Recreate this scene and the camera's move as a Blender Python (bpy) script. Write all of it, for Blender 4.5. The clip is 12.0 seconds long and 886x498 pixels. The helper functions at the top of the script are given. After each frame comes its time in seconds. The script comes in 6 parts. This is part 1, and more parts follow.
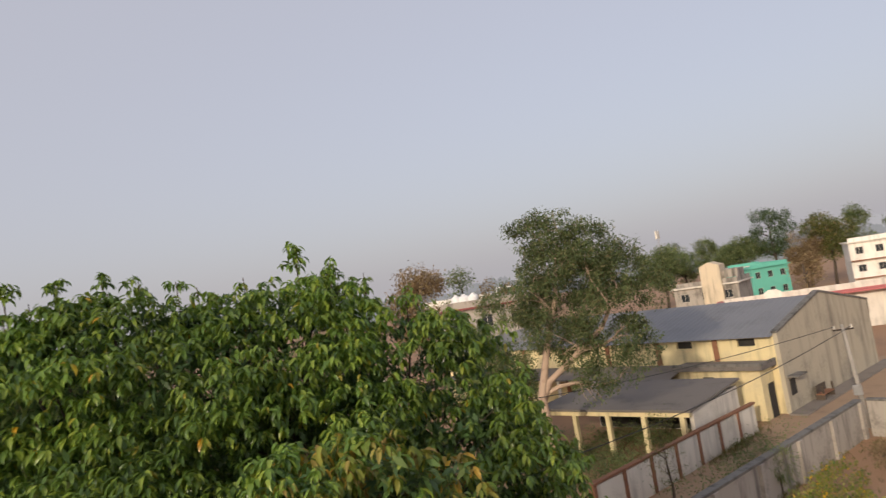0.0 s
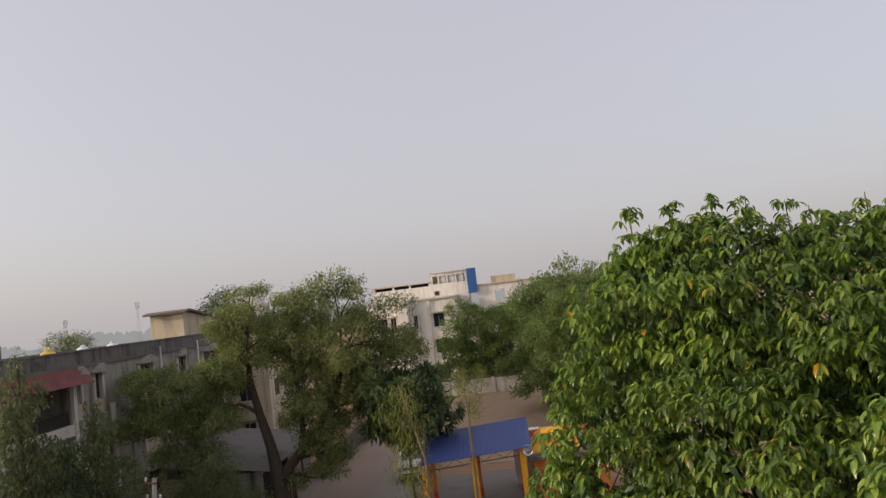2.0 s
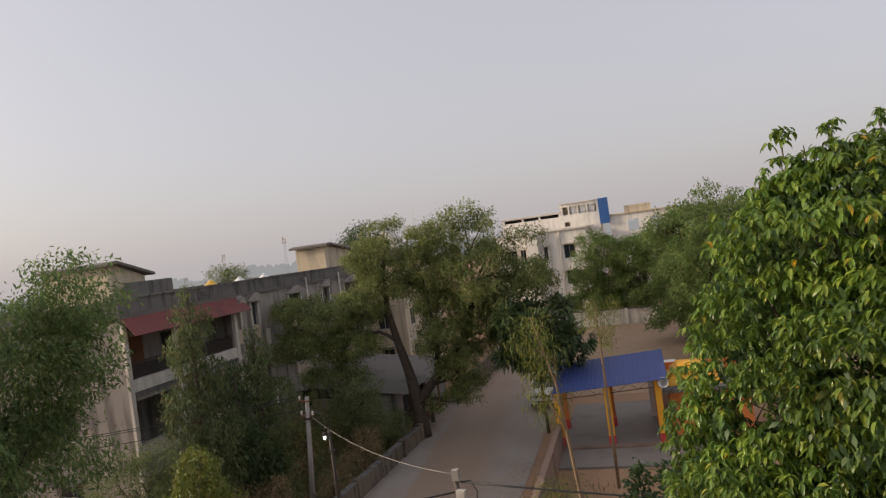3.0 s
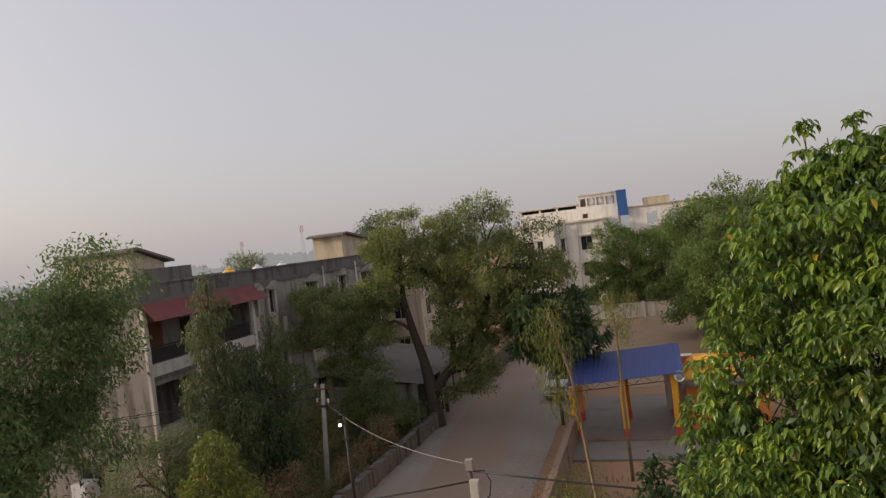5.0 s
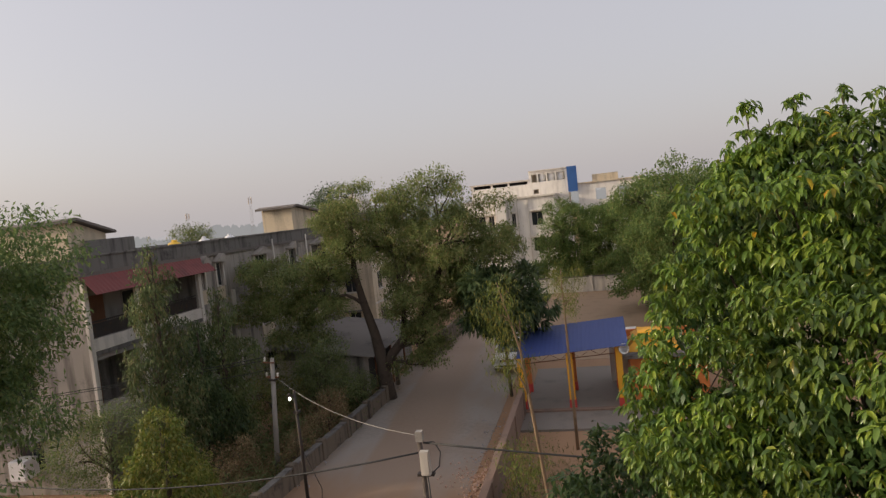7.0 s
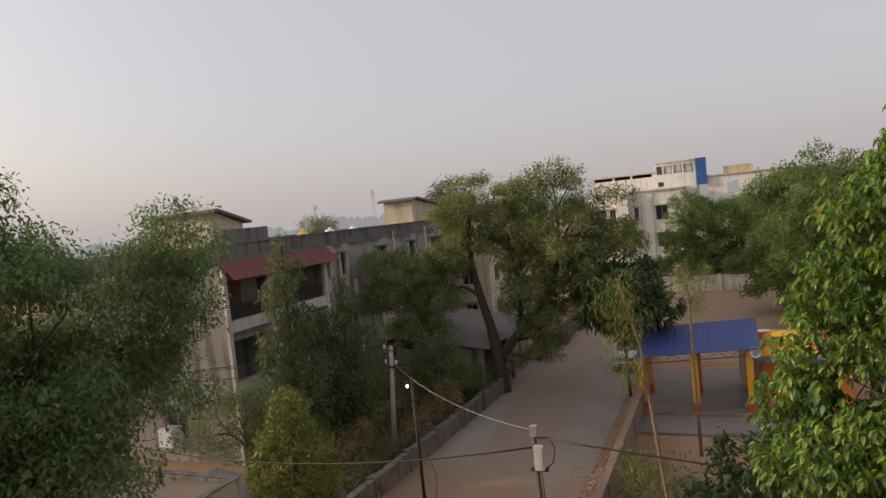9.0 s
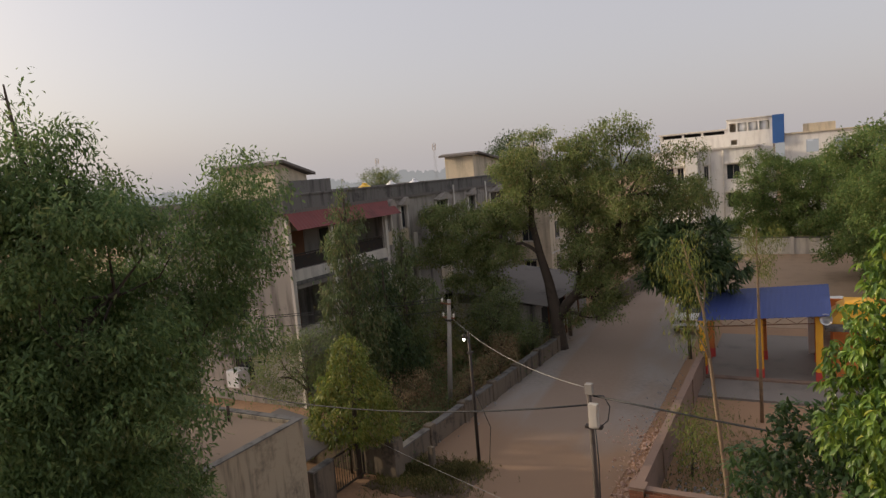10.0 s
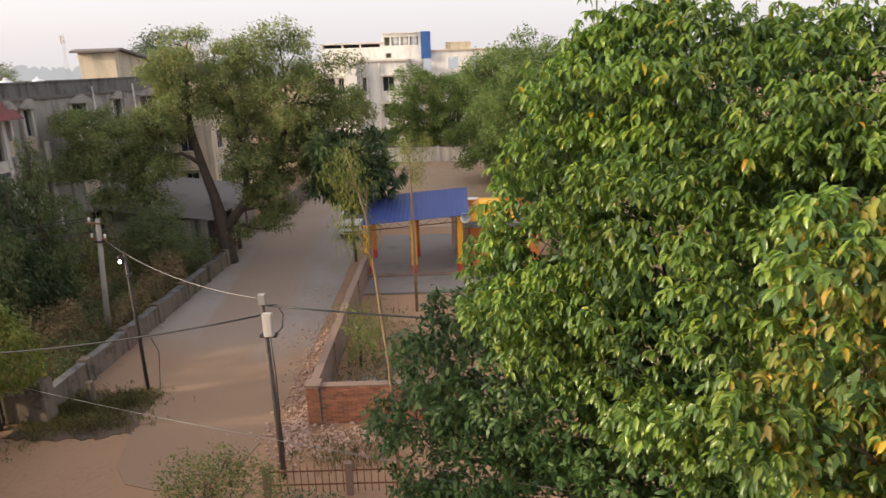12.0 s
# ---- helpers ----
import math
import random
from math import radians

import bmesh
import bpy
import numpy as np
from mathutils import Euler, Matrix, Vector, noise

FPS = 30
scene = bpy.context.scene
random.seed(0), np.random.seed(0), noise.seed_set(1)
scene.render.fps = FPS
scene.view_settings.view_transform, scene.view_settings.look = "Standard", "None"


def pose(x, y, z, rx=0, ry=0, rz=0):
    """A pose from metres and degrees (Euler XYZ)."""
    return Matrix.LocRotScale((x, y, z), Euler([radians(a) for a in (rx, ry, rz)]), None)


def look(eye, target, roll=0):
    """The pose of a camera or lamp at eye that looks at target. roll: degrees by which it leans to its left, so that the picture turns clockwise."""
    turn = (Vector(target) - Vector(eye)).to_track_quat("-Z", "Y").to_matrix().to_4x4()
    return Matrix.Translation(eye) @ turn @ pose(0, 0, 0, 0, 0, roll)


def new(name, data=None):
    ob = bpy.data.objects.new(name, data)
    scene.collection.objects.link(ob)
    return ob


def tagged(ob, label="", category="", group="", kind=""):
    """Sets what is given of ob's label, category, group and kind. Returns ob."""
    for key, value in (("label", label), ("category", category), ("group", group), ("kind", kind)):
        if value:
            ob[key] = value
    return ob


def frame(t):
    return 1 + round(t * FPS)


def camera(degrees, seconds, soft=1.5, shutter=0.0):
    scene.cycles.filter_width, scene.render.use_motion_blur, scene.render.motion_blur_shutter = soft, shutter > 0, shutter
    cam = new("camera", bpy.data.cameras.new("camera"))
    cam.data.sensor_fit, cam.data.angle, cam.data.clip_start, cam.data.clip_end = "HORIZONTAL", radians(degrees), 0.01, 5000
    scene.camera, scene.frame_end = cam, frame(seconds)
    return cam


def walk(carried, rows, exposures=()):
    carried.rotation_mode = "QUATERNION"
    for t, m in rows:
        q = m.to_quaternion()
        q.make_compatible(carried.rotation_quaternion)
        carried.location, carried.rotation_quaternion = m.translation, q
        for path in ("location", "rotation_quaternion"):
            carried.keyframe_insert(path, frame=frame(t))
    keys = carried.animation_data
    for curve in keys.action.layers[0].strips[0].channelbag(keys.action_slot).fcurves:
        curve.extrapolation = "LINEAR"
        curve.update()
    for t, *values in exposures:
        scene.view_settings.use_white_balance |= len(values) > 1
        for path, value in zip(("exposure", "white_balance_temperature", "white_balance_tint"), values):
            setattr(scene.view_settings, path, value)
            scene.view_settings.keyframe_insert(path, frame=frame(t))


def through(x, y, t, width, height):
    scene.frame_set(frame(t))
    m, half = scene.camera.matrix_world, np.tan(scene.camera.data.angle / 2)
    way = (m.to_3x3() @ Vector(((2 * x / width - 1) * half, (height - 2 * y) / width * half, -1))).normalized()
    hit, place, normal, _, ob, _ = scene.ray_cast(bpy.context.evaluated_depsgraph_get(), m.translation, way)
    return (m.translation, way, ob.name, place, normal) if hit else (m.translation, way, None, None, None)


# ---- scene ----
# The camera turns on one spot, ten metres above the street.
H = 10.0
cam = camera(68.0, 12.0, soft=1.35, shutter=0.12)
TURNS = [
    (0.0, -46.47, 3.99, -9.00), (0.5, -31.59, 4.25, -8.05), (1.0, -16.44, 5.72, -7.17), (1.5, -4.73, 6.81, -6.78),
    (2.0, 3.69, 4.36, -6.94), (2.5, 9.70, 0.65, -7.46), (3.0, 15.58, -0.10, -7.59), (5.0, 17.11, -0.76, -6.92),
    (5.5, 16.79, -1.13, -7.09), (6.0, 14.95, -0.30, -7.06), (6.5, 13.05, -3.17, -6.26), (8.5, 17.21, -3.71, -5.31),
    (9.0, 23.42, -3.02, -5.88), (9.5, 30.61, -3.24, -5.68), (10.0, 28.97, -6.44, -4.86), (10.5, 25.97, -9.00, -4.81),
    (11.0, 19.90, -9.37, -3.62), (11.5, 11.42, -12.01, -3.05), (12.0, 0.66, -15.96, -1.96),
]
walk(cam, [(t, pose(0, 0, H, 90 + p, 0, y) @ pose(0, 0, 0, 0, 0, r)) for t, y, p, r in TURNS],
     exposures=[(0.0, -0.03, 6400, 11), (1.0, 0.06, 6500, 12), (2.0, 0.08, 6600, 11), (3.0, 0.06, 6650, 11), (5.5, -0.05, 6700, 11), (6.5, 0.05, 6700, 11), (9.0, 0.04, 6700, 11), (9.5, 0.0, 6700, 11), (10.0, 0.0, 6700, 11), (10.5, 0.28, 6680, 11), (11.0, 0.33, 6650, 10), (11.5, 0.46, 6600, 10), (12.0, 0.86, 6600, 10)])

# ---- light: a low hazy sun to the west of the road, and the sky ----
SUN_AZ, SUN_EL = -104.0, 17.0
sun_way = Vector((math.sin(radians(SUN_AZ)) * math.cos(radians(SUN_EL)), math.cos(radians(SUN_AZ)) * math.cos(radians(SUN_EL)), math.sin(radians(SUN_EL))))
sun = new("sun", bpy.data.lights.new("sun", "SUN"))
sun.data.energy, sun.data.angle, sun.data.color = 2.5, radians(1.0), (1.0, 0.83, 0.62)
sun.matrix_world = look(sun_way * 60, (0, 0, 0))
world = bpy.data.worlds.new("world")
scene.world = world
world.use_nodes = True
wt = world.node_tree
wt.nodes.clear()
sky = wt.nodes.new("ShaderNodeTexSky")
sky.sky_type, sky.sun_disc = "NISHITA", False
sky.sun_elevation, sky.sun_rotation = radians(SUN_EL), radians(SUN_AZ)
sky.air_density, sky.dust_density, sky.ozone_density = 1.0, 6.0, 2.0
haze = wt.nodes.new("ShaderNodeMix")
haze.data_type = "RGBA"
haze.inputs["Factor"].default_value = 0.52
haze.inputs["B"].default_value = (5.75, 5.45, 5.65, 1)
back = wt.nodes.new("ShaderNodeBackground")
back.inputs["Strength"].default_value = 0.148
wout = wt.nodes.new("ShaderNodeOutputWorld")
wt.links.new(sky.outputs[0], haze.inputs["A"])
wt.links.new(haze.outputs["Result"], back.inputs[0])
wt.links.new(back.outputs[0], wout.inputs[0])


# ---- materials ----
def mat(name, color, dark=None, rough=0.8, scale=1.5, fine=30.0, amount=0.5, bump=0.15, metal=0.0, streak=0.0, stain=(0.06, 0.055, 0.05), streak_scale=1.2, spread=0.0):
    """A worn surface: two colours mixed by broad and fine noise, streaks of stain down it, and fine relief."""
    m = bpy.data.materials.new(name)
    m.use_nodes = True
    nt = m.node_tree
    bs = nt.nodes["Principled BSDF"]
    bs.inputs["Roughness"].default_value, bs.inputs["Metallic"].default_value = rough, metal
    geo = nt.nodes.new("ShaderNodeNewGeometry")
    dark = dark or tuple(c * 0.6 for c in color)

    def noise_at(sc, detail=4.0, stretch=None):
        n = nt.nodes.new("ShaderNodeTexNoise")
        n.inputs["Scale"].default_value, n.inputs["Detail"].default_value = sc, detail
        if stretch:
            mp = nt.nodes.new("ShaderNodeMapping")
            mp.inputs["Scale"].default_value = stretch
            nt.links.new(geo.outputs["Position"], mp.inputs[0])
            nt.links.new(mp.outputs[0], n.inputs["Vector"])
        else:
            nt.links.new(geo.outputs["Position"], n.inputs["Vector"])
        return n.outputs[0]

    def ramp(value, lo, hi):
        r = nt.nodes.new("ShaderNodeMapRange")
        r.inputs["From Min"].default_value, r.inputs["From Max"].default_value = lo, hi
        nt.links.new(value, r.inputs[0])
        return r.outputs[0]

    def mixed(fac, a, b):
        x = nt.nodes.new("ShaderNodeMix")
        x.data_type = "RGBA"
        for key, v in (("Factor", fac), ("A", a), ("B", b)):
            if isinstance(v, (tuple, float, int)):
                x.inputs[key].default_value = (*v, 1) if isinstance(v, tuple) else v
            else:
                nt.links.new(v, x.inputs[key])
        return x.outputs["Result"]

    broad, grain = noise_at(scale), noise_at(fine, 6.0)
    both = nt.nodes.new("ShaderNodeMath")
    both.operation = "MULTIPLY_ADD"
    nt.links.new(grain, both.inputs[0])
    both.inputs[1].default_value = 0.45
    nt.links.new(broad, both.inputs[2])
    col = mixed(ramp(both.outputs[0], 0.95 - 0.5 * amount, 0.7 - 0.5 * amount), color, dark)
    if streak:
        s = ramp(noise_at(streak_scale, 5.0, (1.6, 1.6, 0.22)), 0.5, 0.72)
        lim = nt.nodes.new("ShaderNodeMath")
        lim.operation = "MULTIPLY"
        nt.links.new(s, lim.inputs[0])
        lim.inputs[1].default_value = streak
        col = mixed(lim.outputs[0], col, stain)
    if spread:
        info = nt.nodes.new("ShaderNodeObjectInfo")
        hsv = nt.nodes.new("ShaderNodeHueSaturation")
        nt.links.new(col, hsv.inputs["Color"])
        rr = nt.nodes.new("ShaderNodeMapRange")
        rr.inputs["To Min"].default_value, rr.inputs["To Max"].default_value = 1 - spread, 1 + spread
        nt.links.new(info.outputs["Random"], rr.inputs[0])
        nt.links.new(rr.outputs[0], hsv.inputs["Value"])
        col = hsv.outputs[0]
    nt.links.new(col, bs.inputs["Base Color"])
    if bump:
        b = nt.nodes.new("ShaderNodeBump")
        b.inputs["Strength"].default_value, b.inputs["Distance"].default_value = bump, 0.03
        nt.links.new(both.outputs[0], b.inputs["Height"])
        nt.links.new(b.outputs[0], bs.inputs["Normal"])
    return m


def leaf_mat(name, colors, rough=0.45, through=0.35, gloss=0.35):
    """Leaves that differ one by one, let some light through, and shine a little."""
    m = bpy.data.materials.new(name)
    m.use_nodes = True
    nt = m.node_tree
    bs = nt.nodes["Principled BSDF"]
    bs.inputs["Roughness"].default_value = rough
    bs.inputs["Specular IOR Level"].default_value = gloss
    geo = nt.nodes.new("ShaderNodeNewGeometry")
    cr = nt.nodes.new("ShaderNodeValToRGB")
    els = cr.color_ramp.elements
    while len(els) < len(colors):
        els.new(0.5)
    for e, (p, c) in zip(els, colors):
        e.position, e.color = p, (*c, 1)
    nt.links.new(geo.outputs["Random Per Island"], cr.inputs[0])
    n = nt.nodes.new("ShaderNodeTexNoise")
    n.inputs["Scale"].default_value = 0.9
    nt.links.new(geo.outputs["Position"], n.inputs["Vector"])
    hsv = nt.nodes.new("ShaderNodeHueSaturation")
    rr = nt.nodes.new("ShaderNodeMapRange")
    rr.inputs["From Min"].default_value, rr.inputs["From Max"].default_value = 0.3, 0.7
    rr.inputs["To Min"].default_value, rr.inputs["To Max"].default_value = 0.66, 1.36
    nt.links.new(n.outputs[0], rr.inputs[0])
    nt.links.new(rr.outputs[0], hsv.inputs["Value"])
    nt.links.new(cr.outputs[0], hsv.inputs["Color"])
    nt.links.new(hsv.outputs[0], bs.inputs["Base Color"])
    tr = nt.nodes.new("ShaderNodeBsdfTranslucent")
    nt.links.new(hsv.outputs[0], tr.inputs["Color"])
    mx = nt.nodes.new("ShaderNodeMixShader")
    mx.inputs[0].default_value = through
    nt.links.new(bs.outputs[0], mx.inputs[1])
    nt.links.new(tr.outputs[0], mx.inputs[2])
    nt.links.new(mx.outputs[0], nt.nodes["Material Output"].inputs[0])
    return m


def glass_mat(name, color=(0.03, 0.035, 0.04)):
    m = bpy.data.materials.new(name)
    m.use_nodes = True
    bs = m.node_tree.nodes["Principled BSDF"]
    bs.inputs["Base Color"].default_value = (*color, 1)
    bs.inputs["Roughness"].default_value = 0.12
    return m


M_EARTH = mat("earth", (0.335, 0.20, 0.115), (0.225, 0.142, 0.088), 0.95, 0.25, 6, 0.5, 0.5)
M_SHEDROOF = mat("dusty_sheet", (0.20, 0.18, 0.165), (0.105, 0.095, 0.088), 0.9, 0.6, 9, 0.53, 0.25)
M_SOIL = mat("dark_soil", (0.12, 0.08, 0.054), (0.045, 0.034, 0.025), 0.98, 0.9, 14, 0.5, 0.6)
M_TERRACE = mat("terrace_dust", (0.255, 0.185, 0.13), (0.185, 0.14, 0.10), 0.95, 0.5, 9, 0.5, 0.3)
M_SAND = mat("sand", (0.35, 0.24, 0.155), (0.27, 0.185, 0.12), 0.95, 0.8, 14, 0.5, 0.35)
M_MOSSWALL = mat("mossy_wall", (0.18, 0.142, 0.105), (0.042, 0.036, 0.028), 0.95, 1.3, 9, 0.56, 0.4, streak=0.95, stain=(0.04, 0.036, 0.03), streak_scale=2.4)
M_GREYWALL = mat("weathered_plaster", (0.36, 0.325, 0.285), (0.175, 0.16, 0.145), 0.9, 0.7, 9, 0.53, 0.25, streak=0.85, streak_scale=1.3)
M_COTTAGE = mat("cottage_plaster", (0.42, 0.35, 0.25), (0.20, 0.168, 0.125), 0.9, 0.9, 9, 0.53, 0.3, streak=0.85, stain=(0.075, 0.066, 0.055), streak_scale=2.6)
M_CREAM = mat("cream_plaster", (0.62, 0.52, 0.38), (0.47, 0.40, 0.30), 0.9, 0.5, 9, 0.5, 0.15, streak=0.45)
M_PARAPET = mat("blackened_parapet", (0.17, 0.16, 0.148), (0.055, 0.052, 0.048), 0.95, 1.0, 10, 0.55, 0.25, streak=0.95, streak_scale=1.6)
M_LIGHT = mat("whitewash", (0.68, 0.63, 0.56), (0.52, 0.48, 0.42), 0.85, 0.8, 12, 0.5, 0.12, streak=0.4)
M_WHITE = mat("white_paint", (0.80, 0.76, 0.70), (0.66, 0.62, 0.56), 0.8, 0.7, 10, 0.5, 0.1, streak=0.35, stain=(0.25, 0.22, 0.19))
M_YELLOWWALL = mat("pale_yellow_wall", (0.70, 0.59, 0.34), (0.56, 0.48, 0.30), 0.85, 0.8, 12, 0.5, 0.12, streak=0.55, stain=(0.13, 0.11, 0.08))
M_GABLE = mat("stained_gable", (0.45, 0.40, 0.31), (0.27, 0.245, 0.195), 0.9, 0.5, 8, 0.5, 0.15, streak=0.6, stain=(0.10, 0.085, 0.07), streak_scale=0.7)
M_BROWN = mat("brown_paint", (0.24, 0.11, 0.06), (0.17, 0.08, 0.05), 0.8, 1.5, 20)
M_ROOFSHEET = mat("grey_sheet_roof", (0.185, 0.19, 0.205), (0.13, 0.133, 0.145), 0.7, 0.35, 12, 0.5, 0.1)
M_DARKROOF = mat("mossy_slab", (0.17, 0.15, 0.135), (0.085, 0.08, 0.075), 0.95, 0.7, 12, 0.55, 0.3)
M_TERRACOTTA = mat("red_awning", (0.20, 0.052, 0.048), (0.125, 0.036, 0.034), 0.7, 1.2, 15)
# near-black that puts interior shade into the colour; also used on plain doors
M_DARK = mat("shade_and_door_black", (0.035, 0.032, 0.03), (0.02, 0.02, 0.02), 0.9, 1, 10, bump=0)
M_GLASS = glass_mat("window_glass")
M_FRAME = mat("window_frame", (0.48, 0.44, 0.39), None, 0.6, 2, 20, bump=0.05)
M_GREYPOLE = mat("painted_iron_pole", (0.125, 0.10, 0.085), (0.07, 0.055, 0.045), 0.8, 3, 25)
M_IRON = mat("dark_iron", (0.05, 0.042, 0.038), (0.09, 0.05, 0.03), 0.6, 5, 40, metal=0.3)
M_RUST = mat("rusty_iron", (0.20, 0.085, 0.045), (0.10, 0.055, 0.035), 0.85, 4, 30)
M_POLE = mat("pole_concrete", (0.33, 0.305, 0.275), (0.23, 0.213, 0.19), 0.9, 2, 25)
M_BRICK = mat("brick", (0.31, 0.128, 0.074), (0.19, 0.085, 0.055), 0.9, 2.5, 40, 0.5, 0.3, spread=0.28)
M_MORTAR = mat("mortar", (0.30, 0.24, 0.19), (0.20, 0.16, 0.125), 0.95, 2.0, 30)
M_BRICKPLAIN = mat("brick_wall_side", (0.24, 0.16, 0.12), (0.14, 0.10, 0.08), 0.95, 1.2, 18, 0.5, 0.35)
M_BLUE = mat("blue_sheet", (0.035, 0.06, 0.21), (0.028, 0.048, 0.16), 0.6, 0.7, 12, bump=0.08)
M_BLUEPANEL = mat("blue_panel", (0.03, 0.11, 0.33), (0.025, 0.09, 0.27), 0.6, 0.7, 12, bump=0.05)
M_YELLOW = mat("yellow_paint", (0.80, 0.40, 0.03), (0.68, 0.33, 0.03), 0.6, 2, 25, bump=0.05)
M_RED = mat("red_paint", (0.55, 0.06, 0.05), (0.42, 0.05, 0.04), 0.6, 2, 25, bump=0.05)
M_ORANGE = mat("orange_paint", (0.62, 0.20, 0.05), (0.50, 0.15, 0.04), 0.7, 1.5, 20, bump=0.05)
M_PAVE = mat("grey_paving", (0.22, 0.19, 0.165), (0.16, 0.14, 0.12), 0.85, 0.8, 12)
M_GREEN = mat("mint_paint", (0.13, 0.45, 0.36), (0.11, 0.38, 0.31), 0.8, 0.7, 10, bump=0.05)
M_PINK = mat("maroon_trim", (0.42, 0.13, 0.13), (0.33, 0.10, 0.10), 0.8, 1, 10, bump=0.05)
M_CARWHITE = mat("car_paint", (0.80, 0.80, 0.80), (0.74, 0.74, 0.74), 0.25, 1, 20, bump=0)
M_RUBBER = mat("rubber", (0.025, 0.025, 0.025), None, 0.8, 5, 30, bump=0)
M_CHROME = mat("steel", (0.6, 0.6, 0.6), (0.45, 0.45, 0.45), 0.35, 3, 30, metal=0.8, bump=0)
M_TANKW = mat("white_tank", (0.78, 0.78, 0.78), (0.68, 0.68, 0.68), 0.45, 1, 15, bump=0)
M_TANKY = mat("yellow_tank", (0.78, 0.48, 0.04), (0.62, 0.38, 0.04), 0.4, 1, 15, bump=0)
M_BLACKPL = mat("black_plastic", (0.03, 0.03, 0.03), None, 0.5, 2, 20, bump=0)
M_CABLEW = mat("pale_cable", (0.27, 0.255, 0.24), None, 0.6, 5, 20, bump=0)
M_BARK = mat("bark", (0.085, 0.064, 0.048), (0.042, 0.033, 0.027), 0.95, 4, 30, 0.5, 0.6)
M_WHIP = mat("sapling_bark", (0.25, 0.175, 0.11), (0.14, 0.10, 0.07), 0.95, 3, 30, 0.5, 0.5)
M_PALEBARK = mat("pale_bark", (0.42, 0.31, 0.23), (0.27, 0.19, 0.14), 0.95, 3, 30, 0.5, 0.5)
M_RUBBLE = mat("rubble", (0.52, 0.36, 0.28), (0.28, 0.16, 0.12), 0.95, 3.5, 30, 0.5, 0.3)
M_RUBBISH = mat("mixed_rubbish", (0.34, 0.33, 0.33), (0.10, 0.09, 0.09), 0.9, 9, 40, 0.5, 0.3)
M_BULB = bpy.data.materials.new("lit_bulb")
M_BULB.use_nodes = True
M_BULB.node_tree.nodes["Principled BSDF"].inputs["Emission Color"].default_value = (1, 0.97, 0.9, 1)
M_BULB.node_tree.nodes["Principled BSDF"].inputs["Emission Strength"].default_value = 4
L_NEAR = leaf_mat("broad_green_leaf", [(0.0, (0.075, 0.14, 0.03)), (0.35, (0.125, 0.215, 0.036)), (0.7, (0.19, 0.285, 0.045)), (0.975, (0.27, 0.345, 0.05)), (0.996, (0.33, 0.29, 0.04)), (1.0, (0.55, 0.30, 0.02))], 0.3, 0.38, 0.6)
# dark leaf tone with the shade of lower and inner crown put in
L_SHADED = leaf_mat("shade_toned_leaf", [(0.0, (0.045, 0.09, 0.03)), (0.5, (0.07, 0.13, 0.036)), (0.85, (0.10, 0.165, 0.045)), (1.0, (0.15, 0.19, 0.05))], 0.45, 0.25, 0.4)
L_TURN = leaf_mat("turning_leaf", [(0.0, (0.09, 0.16, 0.025)), (0.3, (0.18, 0.22, 0.035)), (0.6, (0.27, 0.27, 0.05)), (0.9, (0.26, 0.19, 0.06)), (1.0, (0.6, 0.36, 0.02))], 0.45, 0.35)
L_NEEM = leaf_mat("fine_green_leaf", [(0.0, (0.11, 0.155, 0.07)), (0.5, (0.165, 0.215, 0.085)), (0.85, (0.215, 0.245, 0.095)), (1.0, (0.26, 0.235, 0.11))], 0.6, 0.42, 0.25)
L_FIELD = leaf_mat("field_tree_leaf", [(0.0, (0.10, 0.165, 0.055)), (0.5, (0.155, 0.225, 0.07)), (0.85, (0.20, 0.255, 0.08)), (1.0, (0.26, 0.25, 0.10))], 0.6, 0.45, 0.2)
L_DARK = leaf_mat("dark_green_leaf", [(0.0, (0.04, 0.075, 0.03)), (0.6, (0.07, 0.11, 0.04)), (1.0, (0.11, 0.145, 0.05))], 0.5, 0.22, 0.35)
L_LIME = leaf_mat("yellow_green_leaf", [(0.0, (0.10, 0.155, 0.03)), (0.5, (0.18, 0.215, 0.045)), (1.0, (0.28, 0.25, 0.06))], 0.5, 0.35)
L_OLIVE = leaf_mat("olive_leaf", [(0.0, (0.085, 0.115, 0.04)), (0.5, (0.145, 0.165, 0.05)), (0.85, (0.21, 0.19, 0.065)), (1.0, (0.29, 0.19, 0.09))], 0.6, 0.3, 0.2)
L_STREET = leaf_mat("street_tree_leaf", [(0.0, (0.145, 0.195, 0.07)), (0.5, (0.215, 0.265, 0.095)), (0.85, (0.28, 0.30, 0.11)), (1.0, (0.33, 0.26, 0.125))], 0.6, 0.45, 0.2)
L_YARD = leaf_mat("yard_tree_leaf", [(0.0, (0.08, 0.115, 0.05)), (0.5, (0.12, 0.16, 0.065)), (0.85, (0.17, 0.185, 0.075)), (1.0, (0.23, 0.19, 0.10))], 0.6, 0.3, 0.25)
L_FEATHER = leaf_mat("feathery_leaf", [(0.0, (0.10, 0.16, 0.07)), (0.5, (0.15, 0.225, 0.085)), (0.85, (0.19, 0.26, 0.095)), (1.0, (0.23, 0.25, 0.105))], 0.6, 0.48, 0.2)
L_DRY = leaf_mat("dry_brown_leaf", [(0.0, (0.20, 0.135, 0.075)), (0.6, (0.28, 0.20, 0.11)), (1.0, (0.37, 0.29, 0.16))], 0.7, 0.3, 0.1)
L_GRASS = leaf_mat("rough_grass_blade", [(0.0, (0.07, 0.09, 0.03)), (0.5, (0.14, 0.13, 0.05)), (1.0, (0.26, 0.20, 0.09))], 0.8, 0.25, 0.1)


